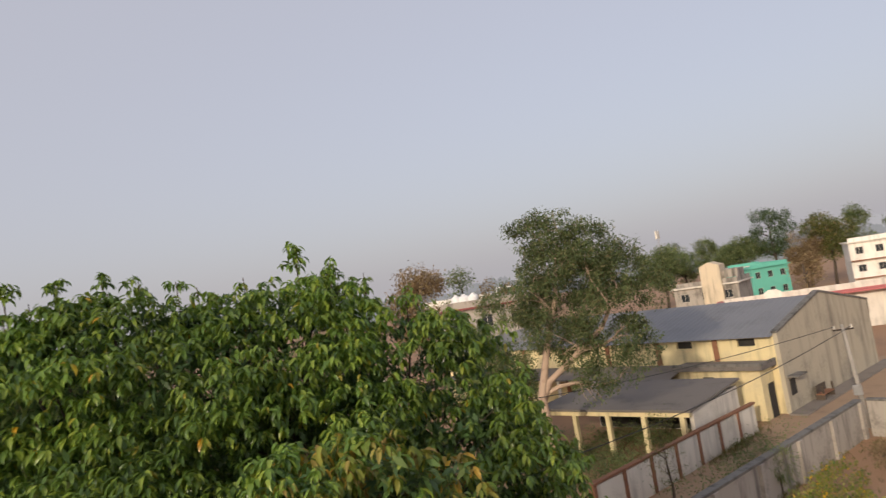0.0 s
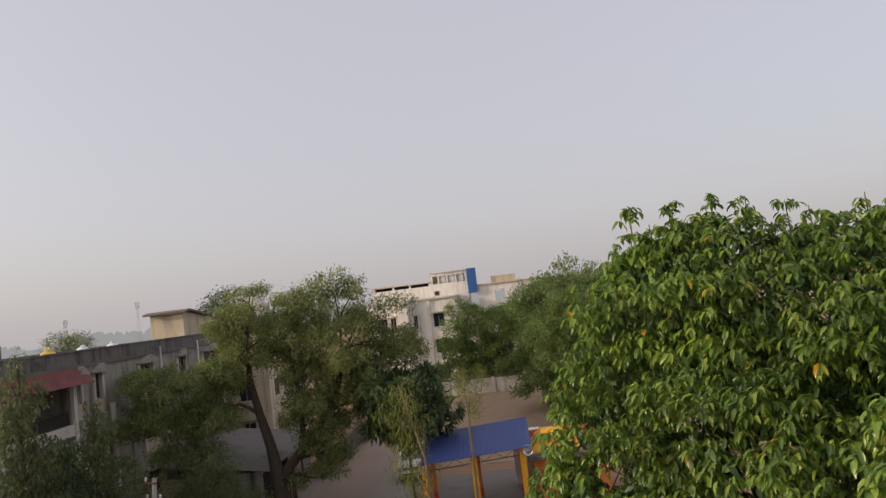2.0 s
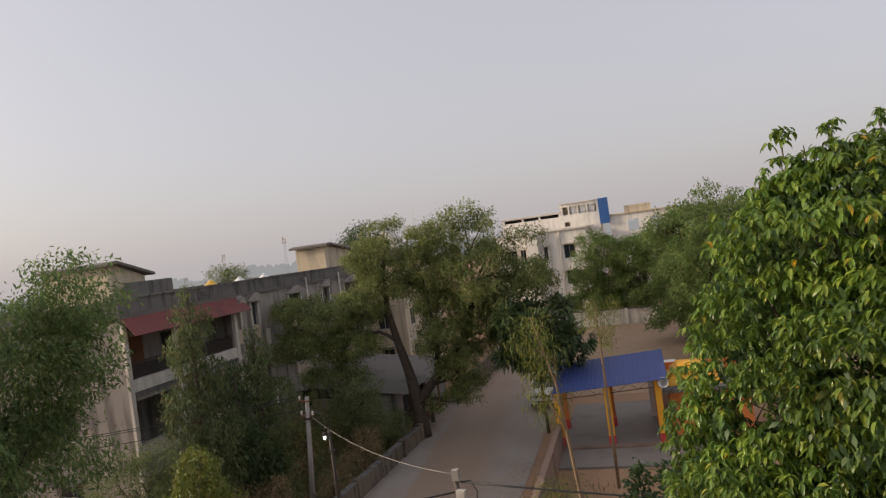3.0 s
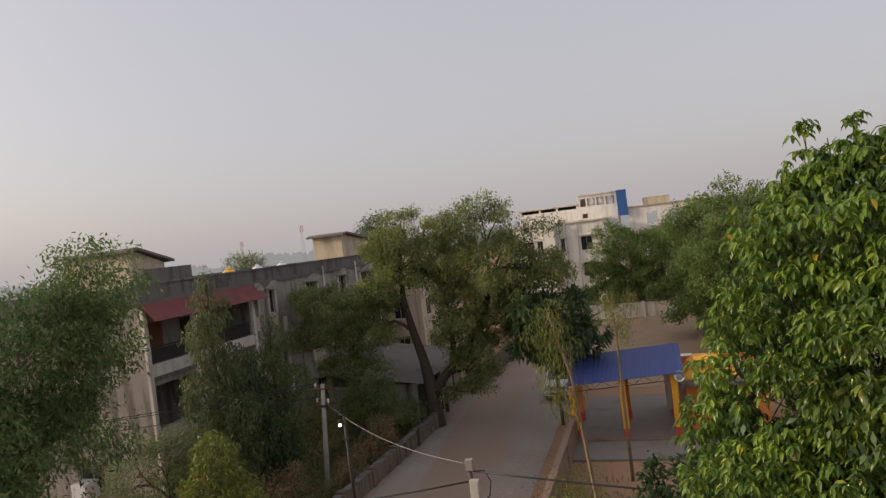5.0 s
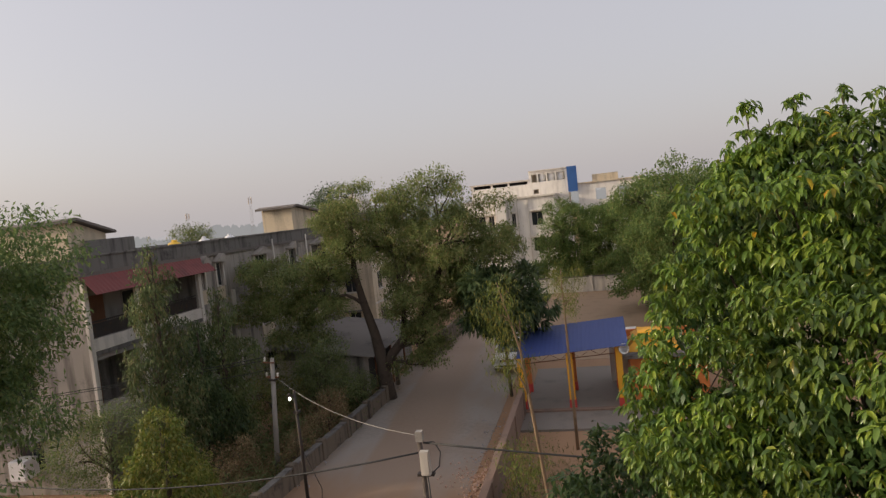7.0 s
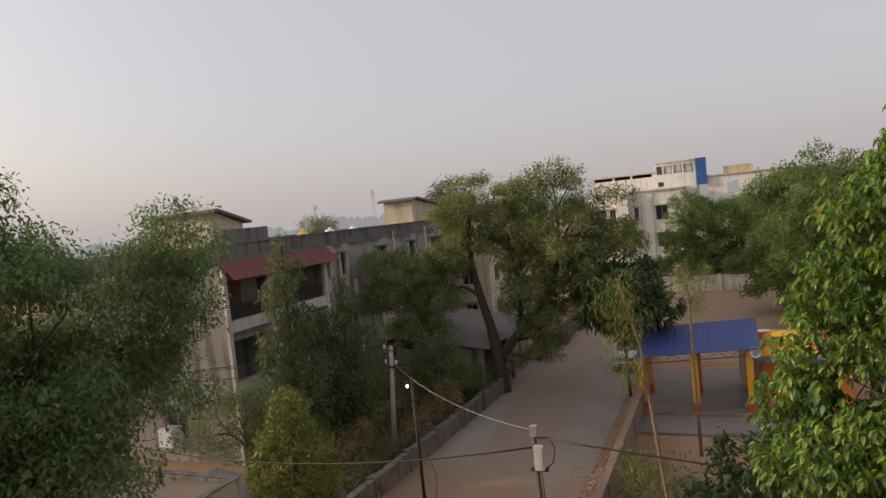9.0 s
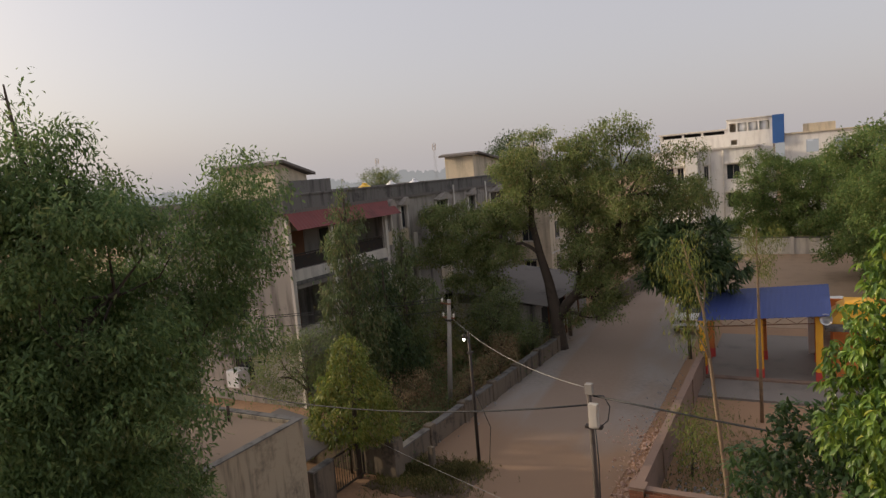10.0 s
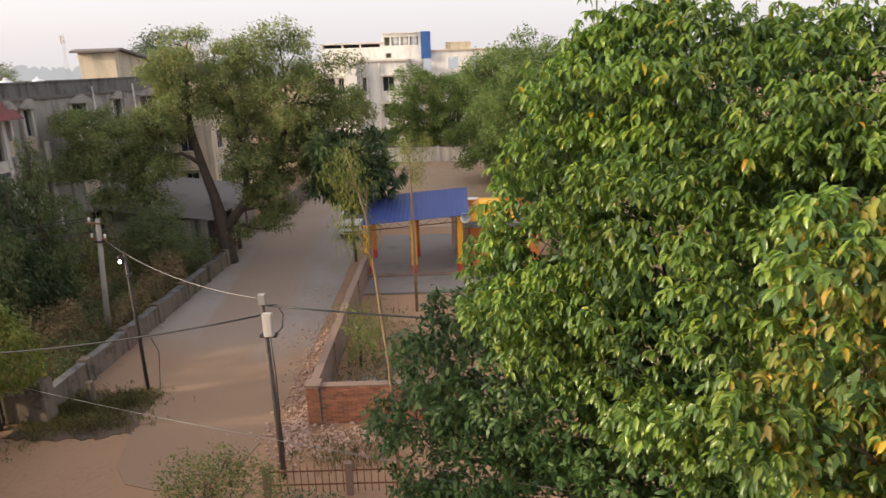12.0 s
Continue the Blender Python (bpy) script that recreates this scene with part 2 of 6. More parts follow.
def dust_over(m, colour, y_full, y_none, track):
    """Earth trodden and blown onto a surface, in ragged patches that thin out along y."""
    nt = m.node_tree
    bs = nt.nodes["Principled BSDF"]
    old = bs.inputs["Base Color"].links[0].from_socket
    geo, xyz = nt.nodes.new("ShaderNodeNewGeometry"), nt.nodes.new("ShaderNodeSeparateXYZ")
    nt.links.new(geo.outputs["Position"], xyz.inputs[0])
    far = nt.nodes.new("ShaderNodeMapRange")
    far.inputs["From Min"].default_value, far.inputs["From Max"].default_value = y_none, y_full
    far.inputs["To Max"].default_value = 0.95
    nt.links.new(xyz.outputs["Y"], far.inputs[0])
    mp, n = nt.nodes.new("ShaderNodeMapping"), nt.nodes.new("ShaderNodeTexNoise")
    mp.inputs["Scale"].default_value = (1.0, 0.35, 1.0)
    n.inputs["Scale"].default_value, n.inputs["Detail"].default_value = 0.55, 8.0
    nt.links.new(geo.outputs["Position"], mp.inputs[0])
    nt.links.new(mp.outputs[0], n.inputs["Vector"])
    add, cut = nt.nodes.new("ShaderNodeMath"), nt.nodes.new("ShaderNodeMapRange")
    nt.links.new(far.outputs[0], add.inputs[0])
    nt.links.new(n.outputs[0], add.inputs[1])
    cut.inputs["From Min"].default_value, cut.inputs["From Max"].default_value = 0.42, 0.95
    nt.links.new(add.outputs[0], cut.inputs[0])
    mx = nt.nodes.new("ShaderNodeMix")
    mx.data_type = "RGBA"
    mx.inputs["B"].default_value = (*colour, 1)
    # the worn track: earth dragged along the carriageway by wheels
    drift = nt.nodes.new("ShaderNodeMath")
    drift.operation = "MULTIPLY_ADD"
    drift.inputs[1].default_value = 0.081
    nt.links.new(xyz.outputs["Y"], drift.inputs[0])
    nt.links.new(xyz.outputs["X"], drift.inputs[2])
    wav = nt.nodes.new("ShaderNodeMath")
    wav.operation = "MULTIPLY_ADD"
    wav.inputs[1].default_value = 0.7
    nt.links.new(n.outputs[0], wav.inputs[0])
    nt.links.new(drift.outputs[0], wav.inputs[2])
    both = []
    for u0, u1 in track:
        e = nt.nodes.new("ShaderNodeMapRange")
        e.interpolation_type = "SMOOTHSTEP"
        e.inputs["From Min"].default_value, e.inputs["From Max"].default_value = u0, u1
        nt.links.new(wav.outputs[0], e.inputs[0])
        both.append(e)
    mul, fade, top = nt.nodes.new("ShaderNodeMath"), nt.nodes.new("ShaderNodeMapRange"), nt.nodes.new("ShaderNodeMath")
    mul.operation, top.operation = "MULTIPLY", "MAXIMUM"
    nt.links.new(both[0].outputs[0], mul.inputs[0])
    nt.links.new(both[1].outputs[0], mul.inputs[1])
    fade.inputs["To Max"].default_value = 0.62
    nt.links.new(mul.outputs[0], fade.inputs[0])
    nt.links.new(fade.outputs[0], top.inputs[0])
    nt.links.new(cut.outputs[0], top.inputs[1])
    nt.links.new(top.outputs[0], mx.inputs["Factor"])
    nt.links.new(old, mx.inputs["A"])
    nt.links.new(mx.outputs["Result"], bs.inputs["Base Color"])


M_STREET = mat("street_concrete", (0.31, 0.272, 0.238), (0.225, 0.197, 0.173), 0.9, 0.16, 5, 0.5, 0.25)
dust_over(M_STREET, (0.285, 0.183, 0.115), 17.5, 25.0, ((-7.95, -7.55), (-3.5, -5.2)))


# ---- building helpers ----
def thing(name, loc, label, category, group="", kind="", rz=0.0):
    ob = new(name)
    ob.matrix_world = pose(*loc, 0, 0, rz)
    return tagged(ob, label, category, group, kind)


def part(name, bm, material, parent=None, label="", bevel=0.0):
    """One bmesh as one mesh object under a thing or a part, in its parent's own axes."""
    if bevel:
        bmesh.ops.bevel(bm, geom=bm.edges[:], offset=bevel, segments=2, affect="EDGES", clamp_overlap=True)
    me = bpy.data.meshes.new(name)
    bm.to_mesh(me)
    bm.free()
    me.materials.append(material)
    ob = new(name, me)
    ob.parent = parent
    return tagged(ob, label)


def box(bm, x0, x1, y0, y1, z0, z1):
    vs = [bm.verts.new((x, y, z)) for z in (z0, z1) for x, y in ((x0, y0), (x1, y0), (x1, y1), (x0, y1))]
    for f in ((3, 2, 1, 0), (4, 5, 6, 7), (0, 1, 5, 4), (1, 2, 6, 5), (2, 3, 7, 6), (3, 0, 4, 7)):
        bm.faces.new([vs[i] for i in f])
    return bm


def boxes(*rows):
    bm = bmesh.new()
    for r in rows:
        box(bm, *r)
    return bm


def prism(bm, outline, lo, hi, axis):
    """A closed outline, pushed along x or y from lo to hi. Outline: pairs across that axis, (other, z)."""
    def at(o, z, v):
        return (v, o, z) if axis == "x" else (o, v, z)
    a, b = [bm.verts.new(at(o, z, lo)) for o, z in outline], [bm.verts.new(at(o, z, hi)) for o, z in outline]
    bm.faces.new(a[::-1])
    bm.faces.new(b)
    for i in range(len(a)):
        j = (i + 1) % len(a)
        bm.faces.new((a[i], a[j], b[j], b[i]))
    bmesh.ops.recalc_face_normals(bm, faces=bm.faces[:])
    return bm


def tube(bm, pts, radii, sides=8, cap=True):
    pts = [Vector(p) for p in pts]
    if isinstance(radii, (int, float)):
        radii = [radii] * len(pts)
    rings = []
    for i, p in enumerate(pts):
        d = (pts[min(i + 1, len(pts) - 1)] - pts[max(i - 1, 0)]).normalized()
        s = d.cross(Vector((0.31, 0.95, 0.05)) if abs(d.y) < 0.9 else Vector((1, 0, 0.1))).normalized()
        u = s.cross(d)
        rings.append([bm.verts.new(p + (s * math.cos(a) + u * math.sin(a)) * radii[i]) for a in [2 * math.pi * k / sides for k in range(sides)]])
    for a, b in zip(rings, rings[1:]):
        for k in range(sides):
            bm.faces.new((a[k], a[(k + 1) % sides], b[(k + 1) % sides], b[k]))
    if cap:
        bm.faces.new(rings[0][::-1])
        bm.faces.new(rings[-1])
    for f in bm.faces:
        f.smooth = True
    return bm


def lathe(bm, profile, at=(0, 0, 0), sides=20):
    """Pairs (radius, height) turned about the upright through a place."""
    rings = [[bm.verts.new((at[0] + r * math.cos(2 * math.pi * k / sides), at[1] + r * math.sin(2 * math.pi * k / sides), at[2] + z)) for k in range(sides)] for r, z in profile]
    for a, b in zip(rings, rings[1:]):
        for k in range(sides):
            bm.faces.new((a[k], a[(k + 1) % sides], b[(k + 1) % sides], b[k])).smooth = True
    bm.faces.new(rings[0][::-1])
    bm.faces.new(rings[-1])
    return bm


def wall(bm, axis, face, depth, u0, u1, z0, z1, holes=()):
    """An upright wall with real openings. axis 'x': its face lies at x = face and runs along y; depth: how far it goes behind the face, signed."""
    us = sorted({u0, u1, *[min(max(v, u0), u1) for h in holes for v in h[:2]]})
    zs = sorted({z0, z1, *[min(max(v, z0), z1) for h in holes for v in h[2:4]]})
    full = {(i, j) for i in range(len(us) - 1) for j in range(len(zs) - 1)
            if not any(h[0] < (us[i] + us[i + 1]) / 2 < h[1] and h[2] < (zs[j] + zs[j + 1]) / 2 < h[3] for h in holes)}
    made = {}

    def corner(i, j, d):
        if (i, j, d) not in made:
            q = face + depth * d
            made[i, j, d] = bm.verts.new((q, us[i], zs[j]) if axis == "x" else (us[i], q, zs[j]))
        return made[i, j, d]
    fs = []
    for i, j in sorted(full):
        for d in (0, 1):
            fs.append(bm.faces.new((corner(i, j, d), corner(i + 1, j, d), corner(i + 1, j + 1, d), corner(i, j + 1, d))))
        for (di, dj), (a, b) in (((-1, 0), ((0, 0), (0, 1))), ((1, 0), ((1, 0), (1, 1))), ((0, -1), ((0, 0), (1, 0))), ((0, 1), ((0, 1), (1, 1)))):
            if (i + di, j + dj) not in full:
                fs.append(bm.faces.new((corner(i + a[0], j + a[1], 0), corner(i + b[0], j + b[1], 0), corner(i + b[0], j + b[1], 1), corner(i + a[0], j + a[1], 1))))
    bmesh.ops.recalc_face_normals(bm, faces=fs)
    return bm


def put_slab(bm, axis, face, depth, a, b, lo, hi):
    p, q = min(face, face + depth), max(face, face + depth)
    return box(bm, p, q, a, b, lo, hi) if axis == "x" else box(bm, a, b, p, q, lo, hi)


def corrugated(u0, u1, n, line, axis, deep=0.035, thick=0.012):
    """One ribbed sheet: ribs side by side from u0 to u1, running down a sloping line ((a, z), (b, z))."""
    bm = bmesh.new()
    rows = []
    for k in range(2 * n + 1):
        u, up = u0 + (u1 - u0) * k / (2 * n), deep * (k % 2)
        rows.append([bm.verts.new((u, a, z + up) if axis == "x" else (a, u, z + up)) for a, z in line])
    for p, q in zip(rows, rows[1:]):
        for i in range(len(line) - 1):
            bm.faces.new((p[i], q[i], q[i + 1], p[i + 1]))
    bmesh.ops.recalc_face_normals(bm, faces=bm.faces[:])
    bmesh.ops.solidify(bm, geom=bm.faces[:], thickness=thick)
    return bm


def window(parent, axis, face, depth, u0, u1, z0, z1, bars=2, frame_mat=None, sill=False):
    """A window set back in an opening: frame and mullions, a pane behind, perhaps a sill."""
    d = 1 if depth > 0 else -1
    a, f = face + d * 0.06, 0.05
    bm = bmesh.new()
    for r in ((u0, u0 + f, z0, z1), (u1 - f, u1, z0, z1), (u0 + f, u1 - f, z0, z0 + f), (u0 + f, u1 - f, z1 - f, z1)):
        put_slab(bm, axis, a, d * 0.06, *r)
    for k in range(1, bars):
        u = u0 + (u1 - u0) * k / bars
        put_slab(bm, axis, a + d * 0.005, d * 0.04, u - 0.02, u + 0.02, z0 + f, z1 - f)
    w = part("window", bm, frame_mat or M_FRAME, parent)
    part("pane", put_slab(bmesh.new(), axis, a + d * 0.025, d * 0.008, u0 + f * 0.8, u1 - f * 0.8, z0 + f * 0.8, z1 - f * 0.8), M_GLASS, w)
    if sill:
        part("sill", put_slab(bmesh.new(), axis, face + d * 0.05, -d * 0.13, u0 - 0.06, u1 + 0.06, z0 - 0.07, z0), M_LIGHT, w)
    return w


# ---- foliage helpers ----
LEAF_NEAR = (np.array([(0, 0, 0), (.3, -.5, .10), (.3, 0, 0), (.3, .5, .10), (.68, -.42, .02), (.68, 0, -.08), (.68, .42, .02), (1, 0, -.24)], float),
             [(0, 1, 2), (0, 2, 3), (1, 4, 5), (1, 5, 2), (2, 5, 6), (2, 6, 3), (4, 7, 5), (5, 7, 6)])
LEAF_MID = (np.array([(0, 0, 0), (.35, -.5, .08), (.35, .5, .08), (.75, -.36, -.02), (.75, .36, -.02), (1, 0, -.16)], float), [(0, 1, 2), (1, 3, 2), (2, 3, 4), (3, 5, 4)])
LEAF_FAR = (np.array([(0, 0, 0), (.45, -.5, .05), (.5, .5, .05), (1, 0, -.1)], float), [(0, 1, 2), (1, 3, 2)])


def unit(a):
    return a / np.maximum(np.linalg.norm(a, axis=-1, keepdims=True), 1e-9)


def leaf_mesh(name, rng, places, ways, per, length, width, droop, reach, template, material, parent, label="", scatter=0.06, fan=1.0, whorl=False):
    """A whorl of leaves at each place, all joined as one mesh."""
    n = len(places) * per
    p = np.repeat(places, per, 0) + rng.normal(0, scatter, (n, 3))
    w = np.repeat(ways, per, 0)
    rnd = unit(rng.normal(0, 1, (n, 3)))
    if whorl:
        turn = np.tile(np.arange(per) * 2 * math.pi / per, len(places)) + np.repeat(rng.uniform(0, 6.3, len(places)), per) + rng.normal(0, 0.25, n)
        rnd = np.stack([np.cos(turn), np.sin(turn), rng.normal(0, 0.15, n)], 1)
    a = unit(w * reach + rnd * fan + np.array([0, 0, -1.0]) * droop * rng.uniform(0.4, 1.2, (n, 1)))
    s = unit(np.cross(a, unit(np.array([0, 0, 1.0]) + rng.normal(0, 0.2 if whorl else 0.45, (n, 3)))))
    up = np.cross(s, a)
    size = length * rng.uniform(0.65, 1.25, (n, 1, 1))
    tv, tf = template
    vs = p[:, None] + size * (a[:, None] * tv[None, :, :1] + up[:, None] * tv[None, :, 2:]) + size * (width / length) * s[:, None] * tv[None, :, 1:2]
    k = len(tv)
    tris = (np.array(tf)[None] + (np.arange(n) * k)[:, None, None]).reshape(-1, 3)
    me = bpy.data.meshes.new(name)
    me.vertices.add(n * k)
    me.vertices.foreach_set("co", vs.reshape(-1).astype(np.float32))
    me.loops.add(tris.size)
    me.loops.foreach_set("vertex_index", tris.reshape(-1).astype(np.int32))
    me.polygons.add(len(tris))
    me.polygons.foreach_set("loop_start", (np.arange(len(tris)) * 3).astype(np.int32))
    me.update(calc_edges=True)
    me.validate()
    me.materials.append(material)
    ob = new(name, me)
    ob.parent = parent
    tagged(ob, label)
    return ob


def lobe_points(rng, lobes, density, inner=0.72, keep_low=1.0):
    """Places over the outside of a heap of rounded lobes (x, y, z, radius, flatness), with the way outward at each."""
    c = np.array([l[:3] for l in lobes], float)
    r = np.array([(l[3], l[3], l[3] * l[4]) for l in lobes], float)
    ps, ws = [], []
    for i in range(len(lobes)):
        n = int(density * 4 * math.pi * r[i][0] * (r[i][0] + 2 * r[i][2]) / 3)
        d = unit(rng.normal(0, 1, (n, 3)))
        wob = 1 + 0.22 * np.sin(d @ rng.normal(0, 3.2, 3) + rng.uniform(0, 6)) * np.sin(d @ rng.normal(0, 3.2, 3))
        p = c[i] + d * r[i] * (wob * rng.uniform(0.62, 1.06, n) ** 0.5)[:, None]
        ok = np.ones(n, bool)
        for j in range(len(lobes) if inner else 0):
            if j != i:
                ok &= (((p - c[j]) / r[j]) ** 2).sum(1) > inner**2
        ok &= (d[:, 2] > -0.6) | (rng.uniform(0, 1, n) < keep_low)
        ps.append(p[ok])
        ws.append(unit(d[ok] + np.array([0, 0, 0.25])))
    return np.concatenate(ps), np.concatenate(ws)


def sprays(rng, lobes, density, r0, r1, flat, inner=0.8, keep_low=0.6):
    """Small flat sprays of foliage over the outside of the lobes, with gaps between them."""
    p, _ = lobe_points(rng, lobes, density, inner, keep_low)
    return [(*q, rng.uniform(r0, r1), flat * rng.uniform(0.7, 1.3)) for q in p]


def limbs(bm, rng, trunk, radii, lobes, twigs=3, r0=0.36, stems=()):
    """The trunk and its main stems, then boughs that branch off one another from the middle out into every lobe, and a few twigs in each."""
    nodes = []
    for pts, rad, skip in [(trunk, radii, len(trunk) // 2)] + [(p, r, 1) for p, r in stems]:
        tube(bm, pts, rad, 9)
        for k in range(skip, len(pts)):
            a, b = Vector(pts[k - 1]), Vector(pts[k])
            nodes += [(a.lerp(b, f), rad[k - 1] + (rad[k] - rad[k - 1]) * f, (b - a).normalized()) for f in (0.35, 0.7, 1.0)]
    main = list(nodes)
    for l in sorted(lobes, key=lambda q: min((n[0] - Vector(q[:3])).length for n in main)):
        c = Vector(l[:3])
        a, ra, way = min(nodes, key=lambda n: (n[0] - c).length + 1.6 * max(0.0, n[0].z - c.z + 0.2) - 0.5 * n[2].dot(c - n[0]))
        span = (c - a).length
        rad = min(ra * 0.74, 0.012 + 0.03 * span + 0.25 * ra)
        m = a.lerp(c, 0.5) + way * span * 0.16 + Vector(rng.normal(0, 0.07, 3)) * span
        q1, q2 = a.lerp(m, 0.5) + way * span * 0.05, m.lerp(c, 0.5) + Vector((0, 0, 0.04 * span))
        tube(bm, (a, q1, m, q2, c), (rad, rad * 0.88, rad * 0.75, rad * 0.62, rad * 0.48), 6)
        nodes += [(m, rad * 0.75, (m - q1).normalized()), (q2, rad * 0.62, (q2 - m).normalized()), (c, rad * 0.48, (c - q2).normalized())]
        for _ in range(twigs):
            e = c + Vector(unit(rng.normal(0, 1, 3) + np.array([0, 0, 0.4]))) * l[3] * 0.9
            q = m.lerp(c, rng.uniform(0.4, 1.0))
            tube(bm, (q, q.lerp(e, 0.5) + Vector(rng.normal(0, 0.08, 3)) * l[3], e), (rad * 0.34, rad * 0.2, rad * 0.08), 4, False)
    return bm


def tree(name, base, label, lobes, trunk, radii, leaf, density, per, length, width, seed, droop=0.5, reach=0.5, template=LEAF_FAR, bark=None, twigs=3, group="", inner=0.72, scatter=0.08, category="tree", keep_low=1.0, fan=1.0, spray=None, stems=()):
    """A tree whose trunk and lobes are given from its base; spray: how its foliage gathers (number, radii, flatness, thickness of leaves)."""
    rng = np.random.default_rng(seed)
    ob = thing(name, base, label, category, group)
    part("trunk", limbs(bmesh.new(), rng, trunk, radii, lobes, twigs, stems=stems), bark or M_BARK, ob)
    p, w = lobe_points(rng, lobes, density, inner, keep_low)
    if spray:
        sp = sprays(rng, lobes, *spray[:4], inner=inner + 0.15)
        q, v = lobe_points(rng, sp, spray[4], 0)
        p, w = np.concatenate([p, q]), np.concatenate([w, v])
    leaf_mesh("crown", rng, p, w, per, length, width, droop, reach, template, leaf, ob, "", scatter, fan)
    return ob


def heap(rng, n, cx, cy, cz, rx, ry, rz, r0, r1, flat=0.8):
    """Lobes strewn inside a rounded space."""
    out = []
    for _ in range(n):
        d = unit(rng.normal(0, 1, 3)) * rng.uniform(0.25, 1.0) ** 0.5
        r = rng.uniform(r0, r1)
        out.append((cx + d[0] * max(rx - r, 0), cy + d[1] * max(ry - r, 0), cz + d[2] * max(rz - r * flat, 0), r, flat))
    return out


def leafy(name, base, label, n, crown, radius, leaf, seed, trunk_top, r_trunk, density, per, length, width, **more):
    """A tree with lobes strewn in an egg-shaped crown (x, y, z, rx, ry, rz) over its base."""
    rng = np.random.default_rng(seed + 500)
    cx, cy, cz, rx, ry, rz = crown
    lobes = heap(rng, n, cx, cy, cz, rx, ry, rz, *radius)
    t = Vector(trunk_top)
    trunk = [(0, 0, -0.1), tuple(t * 0.4 + Vector((0.1, -0.06, 0)) * t.z * 0.3), tuple(t * 0.75), tuple(t)]
    return tree(name, base, label, lobes, trunk, (r_trunk * 1.25, r_trunk, r_trunk * 0.8, r_trunk * 0.45), leaf, density, per, length, width, seed, **more)


# ---- the setting: ground, roads, far distance ----
def ground_sheet():
    bm = bmesh.new()
    xs = sorted({-2500, -600, -150, *range(-60, 101, 4), 200, 600, 2500})
    ys = sorted({-2500, -600, -150, *range(-20, 101, 4), 200, 600, 2500})
    rows = [[bm.verts.new((x, y, -0.02 + (0.014 * noise.noise(Vector((x * 0.13, y * 0.13, 0))) if -60 < x < 100 and -20 < y < 100 else 0))) for x in xs] for y in ys]
    for a, b in zip(rows, rows[1:]):
        for k in range(len(xs) - 1):
            bm.faces.new((a[k], a[k + 1], b[k + 1], b[k])).smooth = True
    return bm


tagged(part("ground", ground_sheet(), M_EARTH), "bare reddish brown earth with scattered dust", "ground", kind="structure")


def strip(pts, z, thick):
    """A low slab over an outline on the ground."""
    bm = bmesh.new()
    top, low = [bm.verts.new((x, y, z)) for x, y in pts], [bm.verts.new((x, y, z - thick)) for x, y in pts]
    bm.faces.new(top)
    for i in range(len(pts)):
        j = (i + 1) % len(pts)
        bm.faces.new((top[i], low[i], low[j], top[j]))
    bmesh.ops.recalc_face_normals(bm, faces=bm.faces[:])
    return bm


tagged(part("road", strip([(-12.5, 19.2), (-9.6, 19.2), (-9.4, 16.7), (-9.0, 15.1), (-8.4, 14.3), (-7.5, 14.0), (-6.5, 14.1), (-5.7, 14.8), (-5.35, 16.4), (-5.2, 20), (-5.1, 100), (-12.5, 100)], 0.0, 0.3), M_STREET), "dusty grey concrete street between compound walls", "road", kind="structure")
def ragged(pts, seed, off=0.1, n=6):
    """The same outline with uneven edges."""
    rng = random.Random(seed)
    out = []
    for k, (x, y) in enumerate(pts):
        u, v = pts[(k + 1) % len(pts)]
        out += [(x + (u - x) * f / n + rng.uniform(-off, off), y + (v - y) * f / n + rng.uniform(-off, off)) for f in range(n)]
    return out


tagged(part("verge", strip(ragged([(-13.0, 16.6), (-11.6, 16.45), (-10.2, 16.5), (-9.35, 16.7), (-9.45, 17.9), (-9.55, 19.15), (-10.6, 19.15), (-12.0, 19.1), (-12.5, 19.2), (-12.6, 17.6)], 3), 0.006, 0.2), M_SOIL), "dark brown soil of the roadside verge", "ground", kind="structure")
tagged(part("lane", strip([(22, 10.9), (60, 7.5), (60, 12.3), (43, 14.2), (38.5, 14.1), (22, 14.9)], 0.03, 0.2), M_SAND), "sandy lane beside the factory", "road", kind="structure")
tagged(part("pavement", strip([(-4.0, 27.8), (3.5, 27.8), (3.5, 38), (-4.0, 38)], 0.08, 0.3), M_PAVE), "grey cement floor under the canopy", "pavement", kind="structure")
tagged(part("field", strip([(-4.2, 40), (40, 40), (40, 66), (-8, 69)], 0.0, 0.1), M_SAND), "open bare field behind the shrine", "ground", kind="structure")


